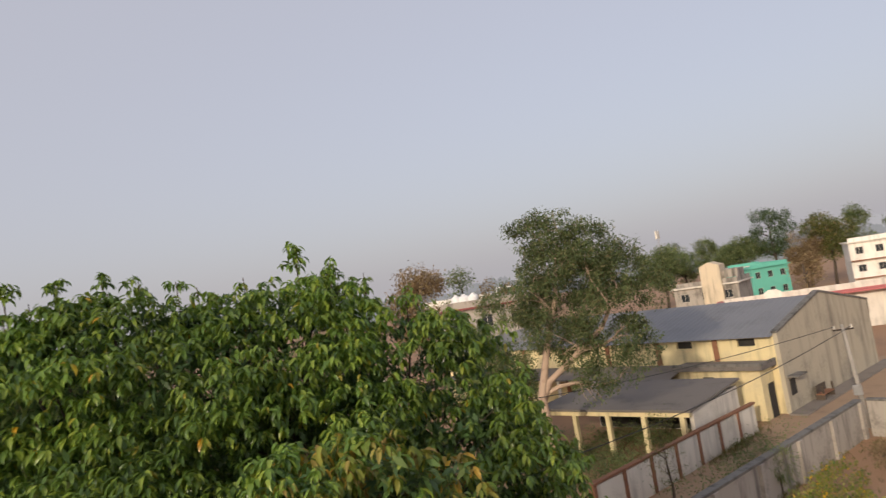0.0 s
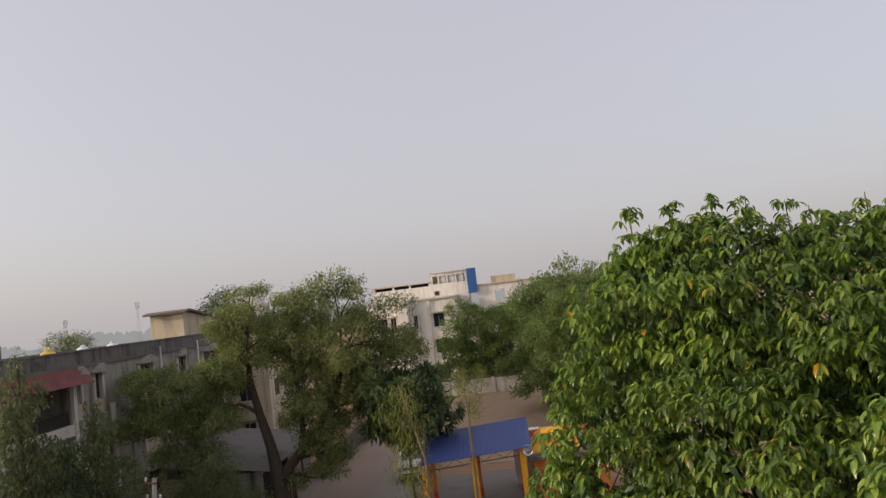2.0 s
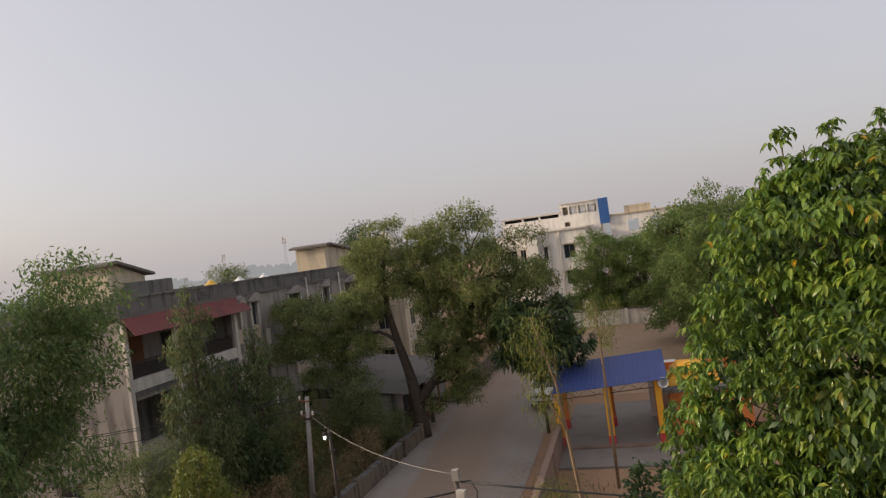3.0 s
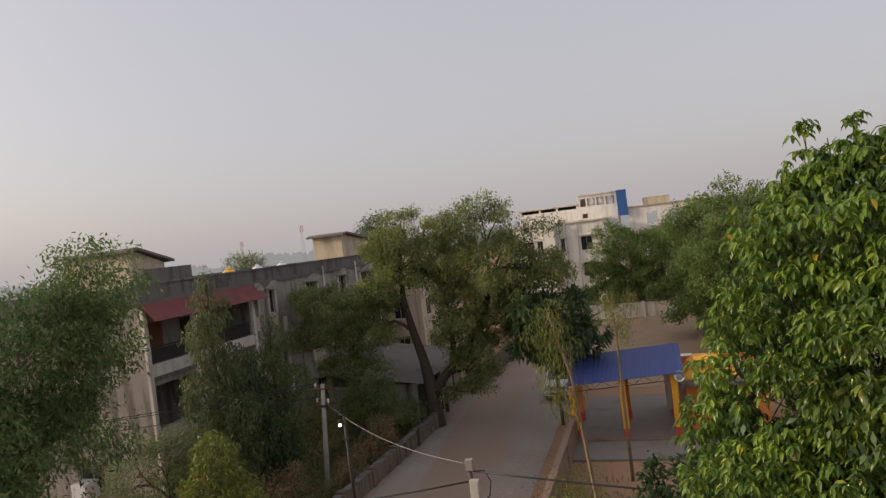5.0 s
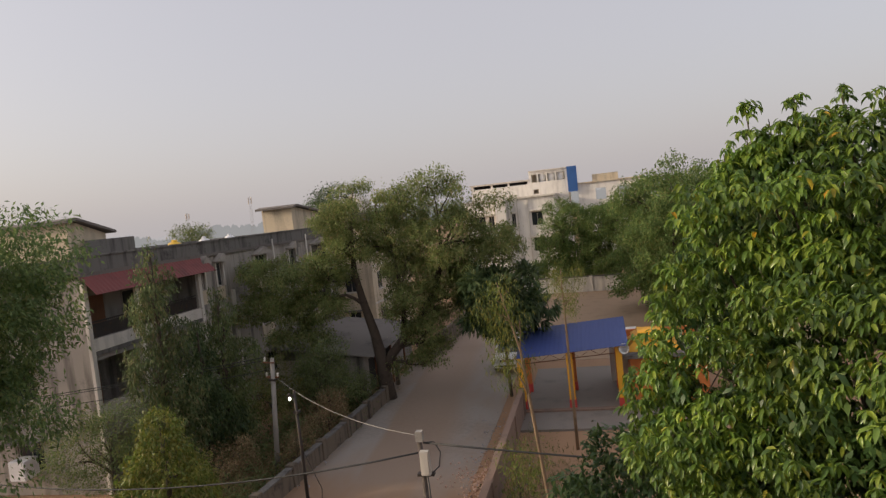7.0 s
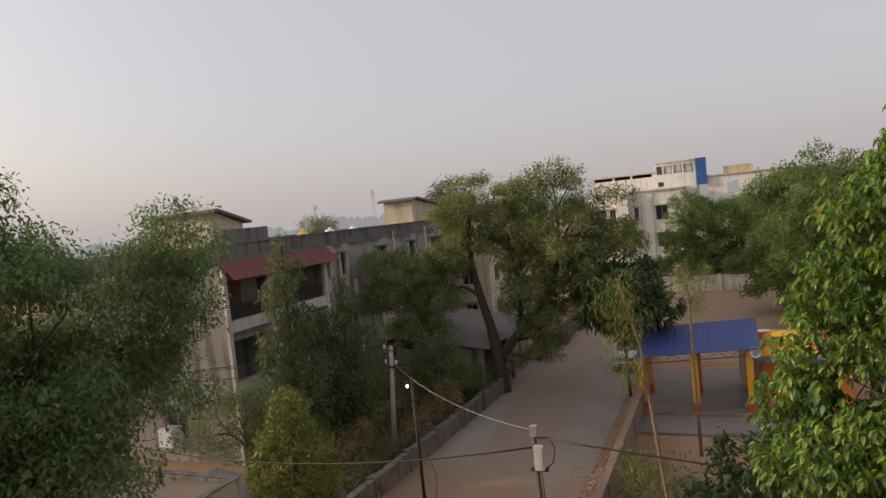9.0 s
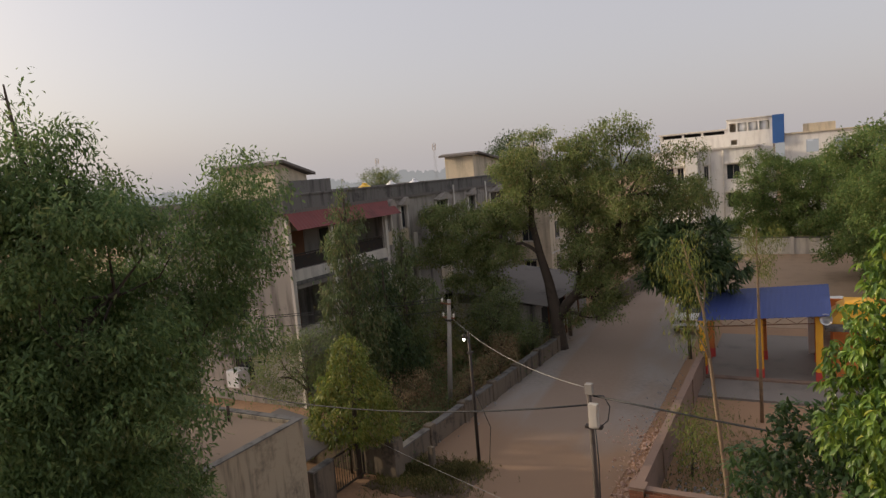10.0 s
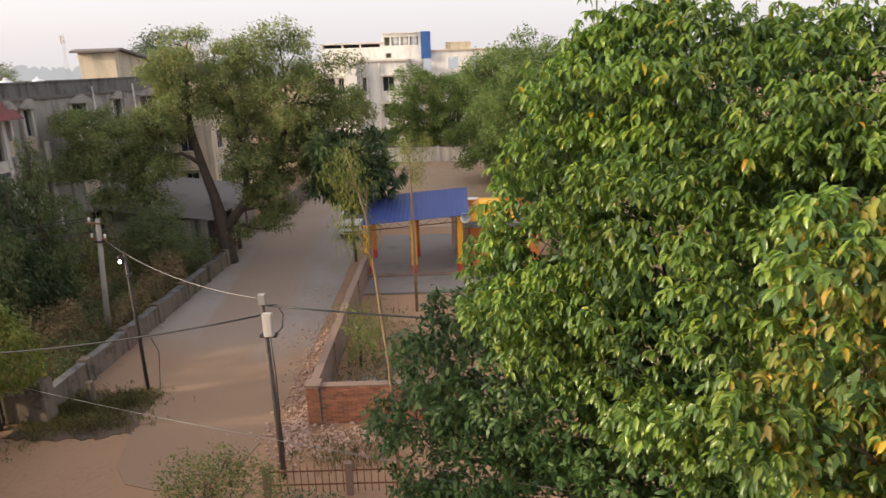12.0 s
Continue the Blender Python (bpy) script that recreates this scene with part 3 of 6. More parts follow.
def far_woods(name, label, dist, z_lo, z_hi, colour, seed, a0=-80, a1=125):
    """A line of distant trees, far behind everything; haze is put into its glowing colour."""
    rng = np.random.default_rng(seed)
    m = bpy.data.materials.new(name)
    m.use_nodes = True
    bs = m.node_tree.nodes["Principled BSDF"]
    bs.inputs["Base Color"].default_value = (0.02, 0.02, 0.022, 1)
    # pale emission stands for the haze, so the sheet glows without a lamp
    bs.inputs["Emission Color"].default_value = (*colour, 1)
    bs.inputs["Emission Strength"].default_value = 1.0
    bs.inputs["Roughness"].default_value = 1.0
    bm = bmesh.new()
    prev = None
    for k in range(0, 3201):
        a = radians(a0 + (a1 - a0) * k / 3200)
        h = z_lo + (z_hi - z_lo) * max(0, 0.5 + 0.55 * noise.noise(Vector((k * 0.015, seed, 0))) + 0.3 * abs(noise.noise(Vector((k * 0.05, seed, 3)))) ** 0.5 - 0.1 + 0.12 * noise.noise(Vector((k * 0.3, seed, 7))) + 0.05 * noise.noise(Vector((k * 0.9, seed, 9))))
        q = (dist * math.sin(a), dist * math.cos(a))
        cur = (bm.verts.new((*q, -3)), bm.verts.new((*q, h)))
        if prev:
            bm.faces.new((prev[0], cur[0], cur[1], prev[1]))
        prev = cur
    return tagged(part(name, bm, m), label, "distance", kind="structure")


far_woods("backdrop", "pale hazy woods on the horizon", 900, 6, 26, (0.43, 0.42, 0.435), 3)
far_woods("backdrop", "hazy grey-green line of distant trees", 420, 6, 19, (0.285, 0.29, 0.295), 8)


# ---- the three-storey flats along the street ----
def flats():
    ob = thing("apartment_building", (-20, 22, 0), "weathered grey three-storey flats with a red tin awning", "building")
    L, D, Z = 26.0, 11.0, 8.85
    top_open, mid_open = (0.25, 7.6, 6.32, 8.1), (0.2, 2.85, 3.6, 5.42)
    holes, wins = [top_open, mid_open, (0.2, 2.85, 0.5, 2.4), (3.6, 7.4, 3.6, 5.42)], []
    for y0, y1 in ((8.0, 8.35), (9.5, 10.1), (13.7, 15.1), (18.2, 19.2), (21.8, 24.6)):
        for k in range(3):
            wins.append((y0, y1, 7.15 - 2.95 * k, 8.45 - 2.95 * k))
    f = wall(bmesh.new(), "x", 0, -0.25, 0, L, 0, Z, holes + wins)
    part("wall", f, M_GREYWALL, ob)
    ends = [(-4.2, -2.9, 6.9, 8.1), (-4.2, -2.9, 3.95, 5.2), (-4.2, -2.9, 1.0, 2.2), (-8.6, -7.5, 6.9, 8.1), (-8.6, -7.5, 3.95, 5.2)]
    part("wall", wall(bmesh.new(), "y", 0, 0.25, -D, -0.253, 0, Z, ends), M_GREYWALL, ob)
    part("wall", boxes((-D, -0.253, L - 0.25, L, 0, Z)), M_GREYWALL, ob)
    part("wall", boxes((-D, -D + 0.25, 0.253, L - 0.253, 0, Z)), M_GREYWALL, ob)
    part("roof", boxes((-D - 0.1, 0.12, -0.12, L + 0.1, Z + 0.002, Z + 0.16)), M_DARKROOF, ob)
    bm = wall(bmesh.new(), "x", 0.06, -0.2, -0.06, L + 0.05, Z + 0.162, 9.62)
    wall(bm, "y", -0.06, 0.2, -D, -0.143, Z + 0.162, 9.62)
    wall(bm, "y", L + 0.05, -0.2, -D, -0.143, Z + 0.162, 9.62)
    wall(bm, "x", -D, 0.2, 0.145, L - 0.155, Z + 0.162, 9.62)
    part("parapet", bm, M_PARAPET, ob, "rain-blackened parapet")
    part("coping", boxes((-0.2, 0.12, -0.12, L + 0.1, 9.623, 9.70)), M_PARAPET, ob)
    # floors and partition walls behind the openings
    for z in (0.05, 2.85, 5.75):
        part("floor", boxes((-D + 0.3, -0.26, 0.3, L - 0.3, z, z + 0.12)), M_DARKROOF, ob)
    part("partition", boxes((-1.75, -1.6, 0.3, 8.0, 0.2, 8.8), (-1.6, -0.26, 7.75, 7.9, 0.2, 8.8), (-1.6, -0.26, 3.15, 3.3, 0.2, 5.7)), M_GREYWALL, ob)
    part("door", boxes((-1.6, -1.54, 2.0, 2.9, 5.9, 7.9)), M_BROWN, ob)
    part("door", boxes((-1.6, -1.54, 1.2, 2.1, 2.98, 4.9)), M_BROWN, ob)
    # flat panels; the darkness of the rooms is put into their colour
    for y0, y1, z0, z1 in ((4.2, 5.4, 6.6, 7.8), (5.9, 7.0, 6.6, 7.8)):
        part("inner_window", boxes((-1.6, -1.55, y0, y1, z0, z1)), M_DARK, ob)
    # balcony railings, bands and pilasters
    bm = bmesh.new()
    for k in range(60):
        y = top_open[0] + 0.06 + k * 0.119
        box(bm, -0.12, -0.09, y, y + 0.025, 6.22, 6.95)
    box(bm, -0.13, -0.08, top_open[0], top_open[1], 6.95, 7.0)
    box(bm, -0.11, -0.10, top_open[0], top_open[1], 6.25, 6.9)
    part("railing", bm, M_IRON, ob, "dark iron balcony railing")
    part("band", boxes((0.003, 0.08, 0.1, 7.8, 5.8, 6.3)), M_LIGHT, ob, "whitewashed balcony front")
    part("band", boxes((0.003, 0.06, 0.1, 7.8, 3.0, 3.58)), M_LIGHT, ob, "whitewashed balcony front")
    part("ledge", boxes((0.003, 0.1, 0.1, 7.8, 5.62, 5.78)), M_PARAPET, ob)
    part("ledge", boxes((0.003, 0.55, 0.1, 8.2, 2.3, 2.42)), M_PARAPET, ob)
    for y in (-0.05, 2.95, 7.66, 10.75):
        part("pilaster", boxes((0.003, 0.14, y, y + 0.22, 0.0, 8.6 if y < 10 else 6.8)), M_LIGHT, ob, "whitewashed pilaster")
    # awning of tin sheet with ribs
    bm = corrugated(-0.1, 8.35, 36, ((0.02, 8.95), (0.8, 8.12)), "y", 0.025)
    part("awning", bm, M_TERRACOTTA, ob, "ribbed red tin awning")
    part("awning_end", prism(bmesh.new(), [(0.02, 8.9), (0.78, 8.1), (0.02, 8.1)], 8.36, 8.40, "y"), M_TERRACOTTA, ob)
    for w in wins:
        window(ob, "x", 0, -1, *w, bars=2 if w[1] - w[0] > 0.8 else 1)
        u0, u1, z0, z1 = w
        part("spandrel", boxes((0.003, 0.05, u0 - 0.05, u1 + 0.05, z0 - 0.75, z0 - 0.02)), M_CREAM, ob, "pale panel under a window")
        part("surround", boxes((0.003, 0.09, u0 - 0.13, u0 - 0.002, z0, z1)), M_LIGHT, ob)
        part("surround", boxes((0.003, 0.09, u1 + 0.002, u1 + 0.13, z0, z1)), M_LIGHT, ob)
        m = (u0 + u1) / 2
        bm = prism(bmesh.new(), [(u0 - 0.25, z1 + 0.03), (u1 + 0.25, z1 + 0.03), (u1 + 0.25, z1 + 0.09), (m, z1 + 0.48), (u0 - 0.25, z1 + 0.09)], 0.003, 0.42, "x")
        part("hood", bm, M_GREYWALL, ob, "small gabled window hood")
    for w in ends:
        window(ob, "y", 0, 1, *w)
        part("sunshade", boxes((w[0] - 0.2, w[1] + 0.2, -0.55, -0.003, w[3] + 0.1, w[3] + 0.18)), M_PARAPET, ob)
    part("cooler", boxes((-4.0, -3.2, -0.75, -0.003, 0.9, 1.7)), M_TANKW, ob, "window air cooler", 0.03)
    for y in (15.95, 20.9):
        bm = tube(bmesh.new(), [(0.13, y, 0.2), (0.13, y, 9.3)], 0.055)
        part("drainpipe", bm, M_LIGHT, ob)
    bm = tube(bmesh.new(), [(-10.9, -0.1, 0.2), (-10.9, -0.1, 9.0)], 0.05)
    part("drainpipe", bm, M_LIGHT, ob)
    # stair heads on the roof
    for x0, x1, y0, y1, za, zb in ((-8.4, -4.4, 4.5, 7.0, 11.35, 10.65), (-2.5, -0.25, 20.0, 24.4, 11.3, 10.75)):
        ym = y0 + 0.3
        s = prism(bmesh.new(), [(y0, 9.0), (y1, 9.0), (y1, zb), (ym, za), (y0, za - 0.12)], x0, x1, "x")
        head = part("stair_head", s, M_CREAM, ob, "cream stair head with a sloped slab roof")
        part("slab", prism(bmesh.new(), [(y0 - 0.35, za - 0.10), (ym, za + 0.02), (y1 + 0.4, zb - 0.02), (y1 + 0.4, zb + 0.11), (ym, za + 0.15), (y0 - 0.35, za + 0.03)], x0 - 0.3, x1 + 0.35, "x"), M_DARKROOF, head)
    part("roof_wall", boxes((-4.2, -4.0, 5.2, 8.6, 9.01, 10.35)), M_PARAPET, ob)
    part("roof_wall", boxes((-5.6, -4.203, 8.4, 8.6, 9.01, 10.35)), M_PARAPET, ob)
    return ob


flats()


def water_tank(loc, material, label, r=0.55, h=1.0):
    ob = thing("water_tank", loc, label, "water tank", "tanks on the roofs")
    prof = [(r * 0.96, 0), (r, 0.05)]
    for k in range(5):
        z = 0.1 + h * 0.7 * k / 5
        prof += [(r, z), (r * 0.965, z + h * 0.05), (r, z + h * 0.1)]
    prof += [(r * 0.9, h * 0.84), (r * 0.5, h * 0.96), (r * 0.3, h)]
    part("tank", lathe(bmesh.new(), prof), material, ob)
    part("lid", lathe(bmesh.new(), [(r * 0.34, h), (r * 0.34, h + 0.07), (r * 0.2, h + 0.1)]), material, ob)
    return ob


for x, y, m, lab in ((-22.0, 31.2, M_TANKY, "bright yellow plastic water tank on the flats"), (-24.5, 34.6, M_TANKY, "yellow plastic water tank on the flats"), (-24.0, 37.0, M_TANKW, "white plastic water tank on the flats"), (-23.4, 39.0, M_TANKW, "white plastic water tank on the flats")):
    water_tank((x, y, 9.01), m, lab, 0.36, 0.8)


def second_flats():
    ob = thing("apartment_building", (-17.6, 49.5, 0), "cream and grey flats with a gabled dormer, behind trees", "building")
    wins = [(u, u + 1.2, 1.1 + 3 * k, 2.5 + 3 * k) for k in range(3) for u in (1.2, 4.6, 8.0)]
    ends = [(u, u + 1.1, 1.1 + 3 * k, 2.5 + 3 * k) for k in range(3) for u in (-5.6, -2.4)]
    part("wall", wall(bmesh.new(), "x", 0, -0.25, 0, 11, 0, 9.6, wins), M_CREAM, ob)
    part("wall", wall(bmesh.new(), "y", 0, 0.25, -7, -0.253, 0, 9.6, ends), M_CREAM, ob)
    part("wall", boxes((-7, -0.253, 10.75, 11, 0, 9.6), (-7, -6.75, 0.253, 10.747, 0, 9.6)), M_GREYWALL, ob)
    part("roof", boxes((-7.2, 0.25, -0.25, 11.2, 9.602, 9.8)), M_DARKROOF, ob)
    part("parapet", boxes((0.0, 0.2, -0.2, 11.1, 9.803, 10.4), (-7.1, -0.003, -0.2, 0.0, 9.803, 10.4)), M_PARAPET, ob)
    d = part("dormer", prism(bmesh.new(), [(-1.9, 9.81), (-0.3, 9.81), (-0.3, 11.3), (-1.1, 12.0), (-1.9, 11.3)], 0.3, 2.5, "y"), M_LIGHT, ob, "small gabled roof dormer")
    part("dormer_window", boxes((-1.5, -0.7, 0.26, 0.297, 10.1, 11.2)), M_DARK, d)
    for w in wins:
        window(ob, "x", 0, -1, *w, sill=True)
    for w in ends:
        window(ob, "y", 0, 1, *w, sill=True)
        part("sunshade", boxes((w[0] - 0.15, w[1] + 0.15, -0.5, -0.003, w[3] + 0.08, w[3] + 0.15)), M_PARAPET, ob)
    for k in (1, 2):
        part("string_course", boxes((0.003, 0.07, 0, 11, 3 * k, 3 * k + 0.12)), M_LIGHT, ob)


second_flats()


def roadside_shed():
    ob = thing("shed", (-18.4, 34.0, 0), "low roadside shed with a dusty grey sheet roof", "shed")
    part("wall", wall(bmesh.new(), "x", 5.2, -0.2, 0, 9.5, 0, 2.3, [(0.8, 2.6, 0, 2.0), (3.4, 5.0, 0.9, 2.0)]), M_GREYWALL, ob)
    part("wall", boxes((0, 4.99, 0, 0.2, 0, 2.3), (0, 4.99, 9.3, 9.5, 0, 2.3), (0, 0.2, 0.21, 9.29, 0, 2.9)), M_GREYWALL, ob)
    bm = corrugated(-0.4, 9.9, 38, ((-0.3, 3.15), (6.0, 2.35)), "y")
    part("roof", bm, M_SHEDROOF, ob)
    part("door", boxes((4.93, 4.98, 0.8, 2.6, 0.05, 2.0)), M_DARK, ob)
    for y in (0.2, 3.0, 5.6, 9.2):
        part("post", tube(bmesh.new(), [(5.85, y, 0), (5.85, y, 2.34)], 0.06), M_RUST, ob)


roadside_shed()


# ---- the white building across the field ----
def white_block():
    ob = thing("institution_building", (-15.5, 80, 0), "white-painted block with a blue panel on its roof", "building")
    W = 11.0
    wins = [(u, u + w, 0.55 + 3.12 * k, 2.2 + 3.12 * k) for k in range(3) for u, w in ((1.0, 1.5), (2.9, 0.7), (5.75, 0.5), (8.15, 1.35))]
    part("wall", wall(bmesh.new(), "y", 0, 0.3, 0, W, 0, 10.2, wins), M_WHITE, ob)
    part("wall", boxes((0, 0.3, 0.303, 9, 0, 10.2)), M_WHITE, ob)
    part("wall", boxes((W - 0.3, W, 0.303, 9, 0, 10.2)), M_WHITE, ob)
    part("roof", boxes((-0.2, W + 0.2, -0.25, 9, 10.202, 10.4)), M_LIGHT, ob)
    for w in wins:
        window(ob, "y", 0, 1, *w)
        part("sunshade", boxes((w[0] - 0.2, w[1] + 0.2, -0.5, -0.003, w[3] + 0.1, w[3] + 0.18)), M_LIGHT, ob)
    for x in (3.75, 5.4, 6.5, 7.8):
        part("drainpipe", tube(bmesh.new(), [(x, -0.12, 0.1), (x, -0.12, 10.1)], 0.07), M_LIGHT, ob)
    part("shaft", boxes((3.9, 5.2, -0.9, -0.003, 0, 10.25)), M_WHITE, ob, "projecting white shaft")
    # the taller wing behind it
    U = [(-0.2, 2.2, 12.02, 12.42), (2.45, 4.5, 12.02, 12.42), (4.75, 7.2, 12.02, 12.42)]
    part("upper_wall", wall(bmesh.new(), "y", 9.01, 0.3, -0.5, 7.45, 0, 12.5, U), M_WHITE, ob)
    # near-black sheet behind the slits, standing for the shade inside
    part("upper_dark", boxes((-0.4, 7.4, 9.9, 10.0, 11.2, 12.45)), M_DARK, ob)
    T = [(7.8, 8.5, 12.15, 13.2), (8.7, 9.7, 12.15, 13.2), (9.9, 10.9, 12.15, 13.2), (11.1, 12.2, 12.15, 13.2), (7.9, 8.6, 10.6, 11.2)]
    part("upper_wall", wall(bmesh.new(), "y", 9.005, 0.3, 7.453, 12.5, 0, 13.6, T), M_WHITE, ob)
    part("upper_dark", boxes((7.6, 12.4, 10.2, 10.3, 10.2, 13.5)), M_CREAM, ob)
    for row in ((7.453, 7.75, 9.31, 18, 0, 13.6), (-0.5, -0.2, 9.32, 18, 0, 12.5), (12.2, 12.5, 9.31, 18, 0, 13.6)):
        part("upper_wall", boxes(row), M_WHITE, ob)
    part("upper_roof", boxes((-0.7, 7.45, 8.8, 18, 12.502, 12.65)), M_LIGHT, ob)
    part("upper_roof", boxes((7.453, 12.48, 8.8, 18, 13.602, 13.72)), M_LIGHT, ob)
    for k in range(3):
        part("roof_tank", lathe(bmesh.new(), [(0.5, 0), (0.5, 1.3), (0.3, 1.5)], (9.2 + 1.2 * k, 9.75, 12.0), 16), M_TANKW, ob)
    part("tank_floor", boxes((7.76, 12.19, 9.32, 10.19, 11.85, 11.99)), M_LIGHT, ob)
    part("blue_panel", boxes((12.51, 13.75, 8.6, 10.5, 10.4, 13.75)), M_BLUEPANEL, ob, "tall blue panel")
    part("upper_wall", wall(bmesh.new(), "y", 9.01, 0.3, 13.76, 22, 0, 11.3, [(16, 17.3, 9.0, 10.5), (19, 20.3, 9.0, 10.5)]), M_WHITE, ob)
    part("upper_roof", boxes((13.76, 22.2, 8.8, 18, 11.302, 11.45), (15.7, 19.0, 9.2, 15, 11.452, 12.35)), M_CREAM, ob)


white_block()


def field_wall():
    ob = thing("field_wall", (-9, 69.2, 0), "low pale wall along the far edge of the field", "wall", kind="structure", rz=-8)
    part("wall_panel", boxes((0, 60, 0, 0.25, 0, 1.5)), M_LIGHT, ob)
    part("coping", boxes((-0.05, 60.05, -0.05, 0.3, 1.503, 1.6)), M_PARAPET, ob)
    for k in range(16):
        part("pier", boxes((4 * k, 4 * k + 0.35, -0.12, -0.003, 0, 1.6)), M_LIGHT, ob)


field_wall()


# ---- the compound wall on the street's west side, and the cottage ----
def street_wall():
    ob = thing("compound_wall", (-12.55, 17.3, 0), "low stained plaster compound wall with pillars", "wall", kind="structure", rz=-2.2)
    part("wall_panel", boxes((0, 0.22, 0.5, 16, -0.1, 0.72)), M_MOSSWALL, ob)
    part("wall_panel", boxes((0, 0.22, 23, 46, -0.1, 1.3)), M_MOSSWALL, ob)
    part("coping", boxes((-0.04, 0.26, 0.5, 16, 0.723, 0.78)), M_PARAPET, ob)
    for k in range(7):
        y = 0.0 + k * 2.6
        s = 0.36 if k else 0.55
        part("pillar", boxes((-0.07, s - 0.07, y, y + s, -0.1, 0.86 if k else 1.3)), M_MOSSWALL, ob, "", 0.02)
    part("wall_panel", boxes((-5.5, -0.1, 0.1, 0.3, -0.1, 0.9)), M_MOSSWALL, ob)


street_wall()


def cottage():
    ob = thing("cottage", (-13.4, 14.5, 0), "single-storey flat-roofed plaster house with a dusty terrace", "house")
    x0, y0 = -9.0, -8.5
    part("wall", wall(bmesh.new(), "x", 0, -0.23, y0, 0, 0, 3.05, [(-6.5, -5.4, 1.0, 2.1)]), M_COTTAGE, ob)
    part("wall", wall(bmesh.new(), "y", 0, -0.23, x0, -0.233, 0, 3.05, [(-4.2, -3.1, 1.0, 2.1)]), M_COTTAGE, ob)
    part("wall", boxes((x0, x0 + 0.23, y0, -0.233, 0, 3.05), (x0 + 0.233, -0.233, y0, y0 + 0.23, 0, 3.05)), M_COTTAGE, ob)
    part("roof", boxes((x0 + 0.24, -0.24, y0 + 0.24, -0.24, 2.75, 2.95)), M_TERRACE, ob, "dusty brown terrace")
    bm = boxes((-0.2, 0.04, y0 - 0.04, 0.04, 3.052, 3.09), (x0 - 0.04, -0.203, -0.2, 0.04, 3.052, 3.09))
    part("coping", bm, M_PARAPET, ob)
    window(ob, "x", 0, -1, -6.5, -5.4, 1.0, 2.1)
    window(ob, "y", 0, -1, -4.2, -3.1, 1.0, 2.1)
    part("vent_pipe", tube(bmesh.new(), [(-2.4, -0.6, 2.95), (-2.4, -0.6, 3.5)], 0.05), M_IRON, ob)


cottage()


def yard_side_wall():
    ob = thing("side_wall", (-13.5, 14.62, 0), "low stained wall joining the cottage to the gate", "wall", kind="structure")
    part("wall_panel", boxes((0, 0.2, 0, 1.0, -0.1, 1.25)), M_MOSSWALL, ob)
    part("coping", boxes((-0.03, 0.23, 0, 1.03, 1.253, 1.31)), M_PARAPET, ob)


yard_side_wall()


def lean_to():
    ob = thing("lean_to", (-17.0, 14.75, 0), "low dark tin lean-to behind the cottage", "shed")
    part("roof", prism(bmesh.new(), [(0, 2.0), (3.2, 1.5), (3.2, 1.44), (0, 1.94)], 0, 2.6, "y"), M_DARKROOF, ob)
    for x, y in ((0.1, 0.1), (3.1, 0.1), (0.1, 2.5), (3.1, 2.5)):
        part("post", tube(bmesh.new(), [(x, y, 0), (x, y, 1.95 - 0.155 * x)], 0.05), M_BARK, ob)


lean_to()


def metal_gate():
    ob = thing("metal_gate", (-13.35, 15.68, 0), "dark iron grille gate beside the cottage", "gate", rz=88)
    part("gate_frame", boxes((0, 0.05, 0, 0.05, 0.1, 1.3), (1.5, 1.55, 0, 0.05, 0.1, 1.3), (0.051, 1.499, 0.0, 0.05, 0.1, 0.15), (0.051, 1.499, 0, 0.05, 1.25, 1.3)), M_IRON, ob)
    for k in range(11):
        part("bar", tube(bmesh.new(), [(0.15 + k * 0.12, 0.025, 0.15), (0.15 + k * 0.12, 0.025, 1.25)], 0.01, 5), M_IRON, ob)


metal_gate()


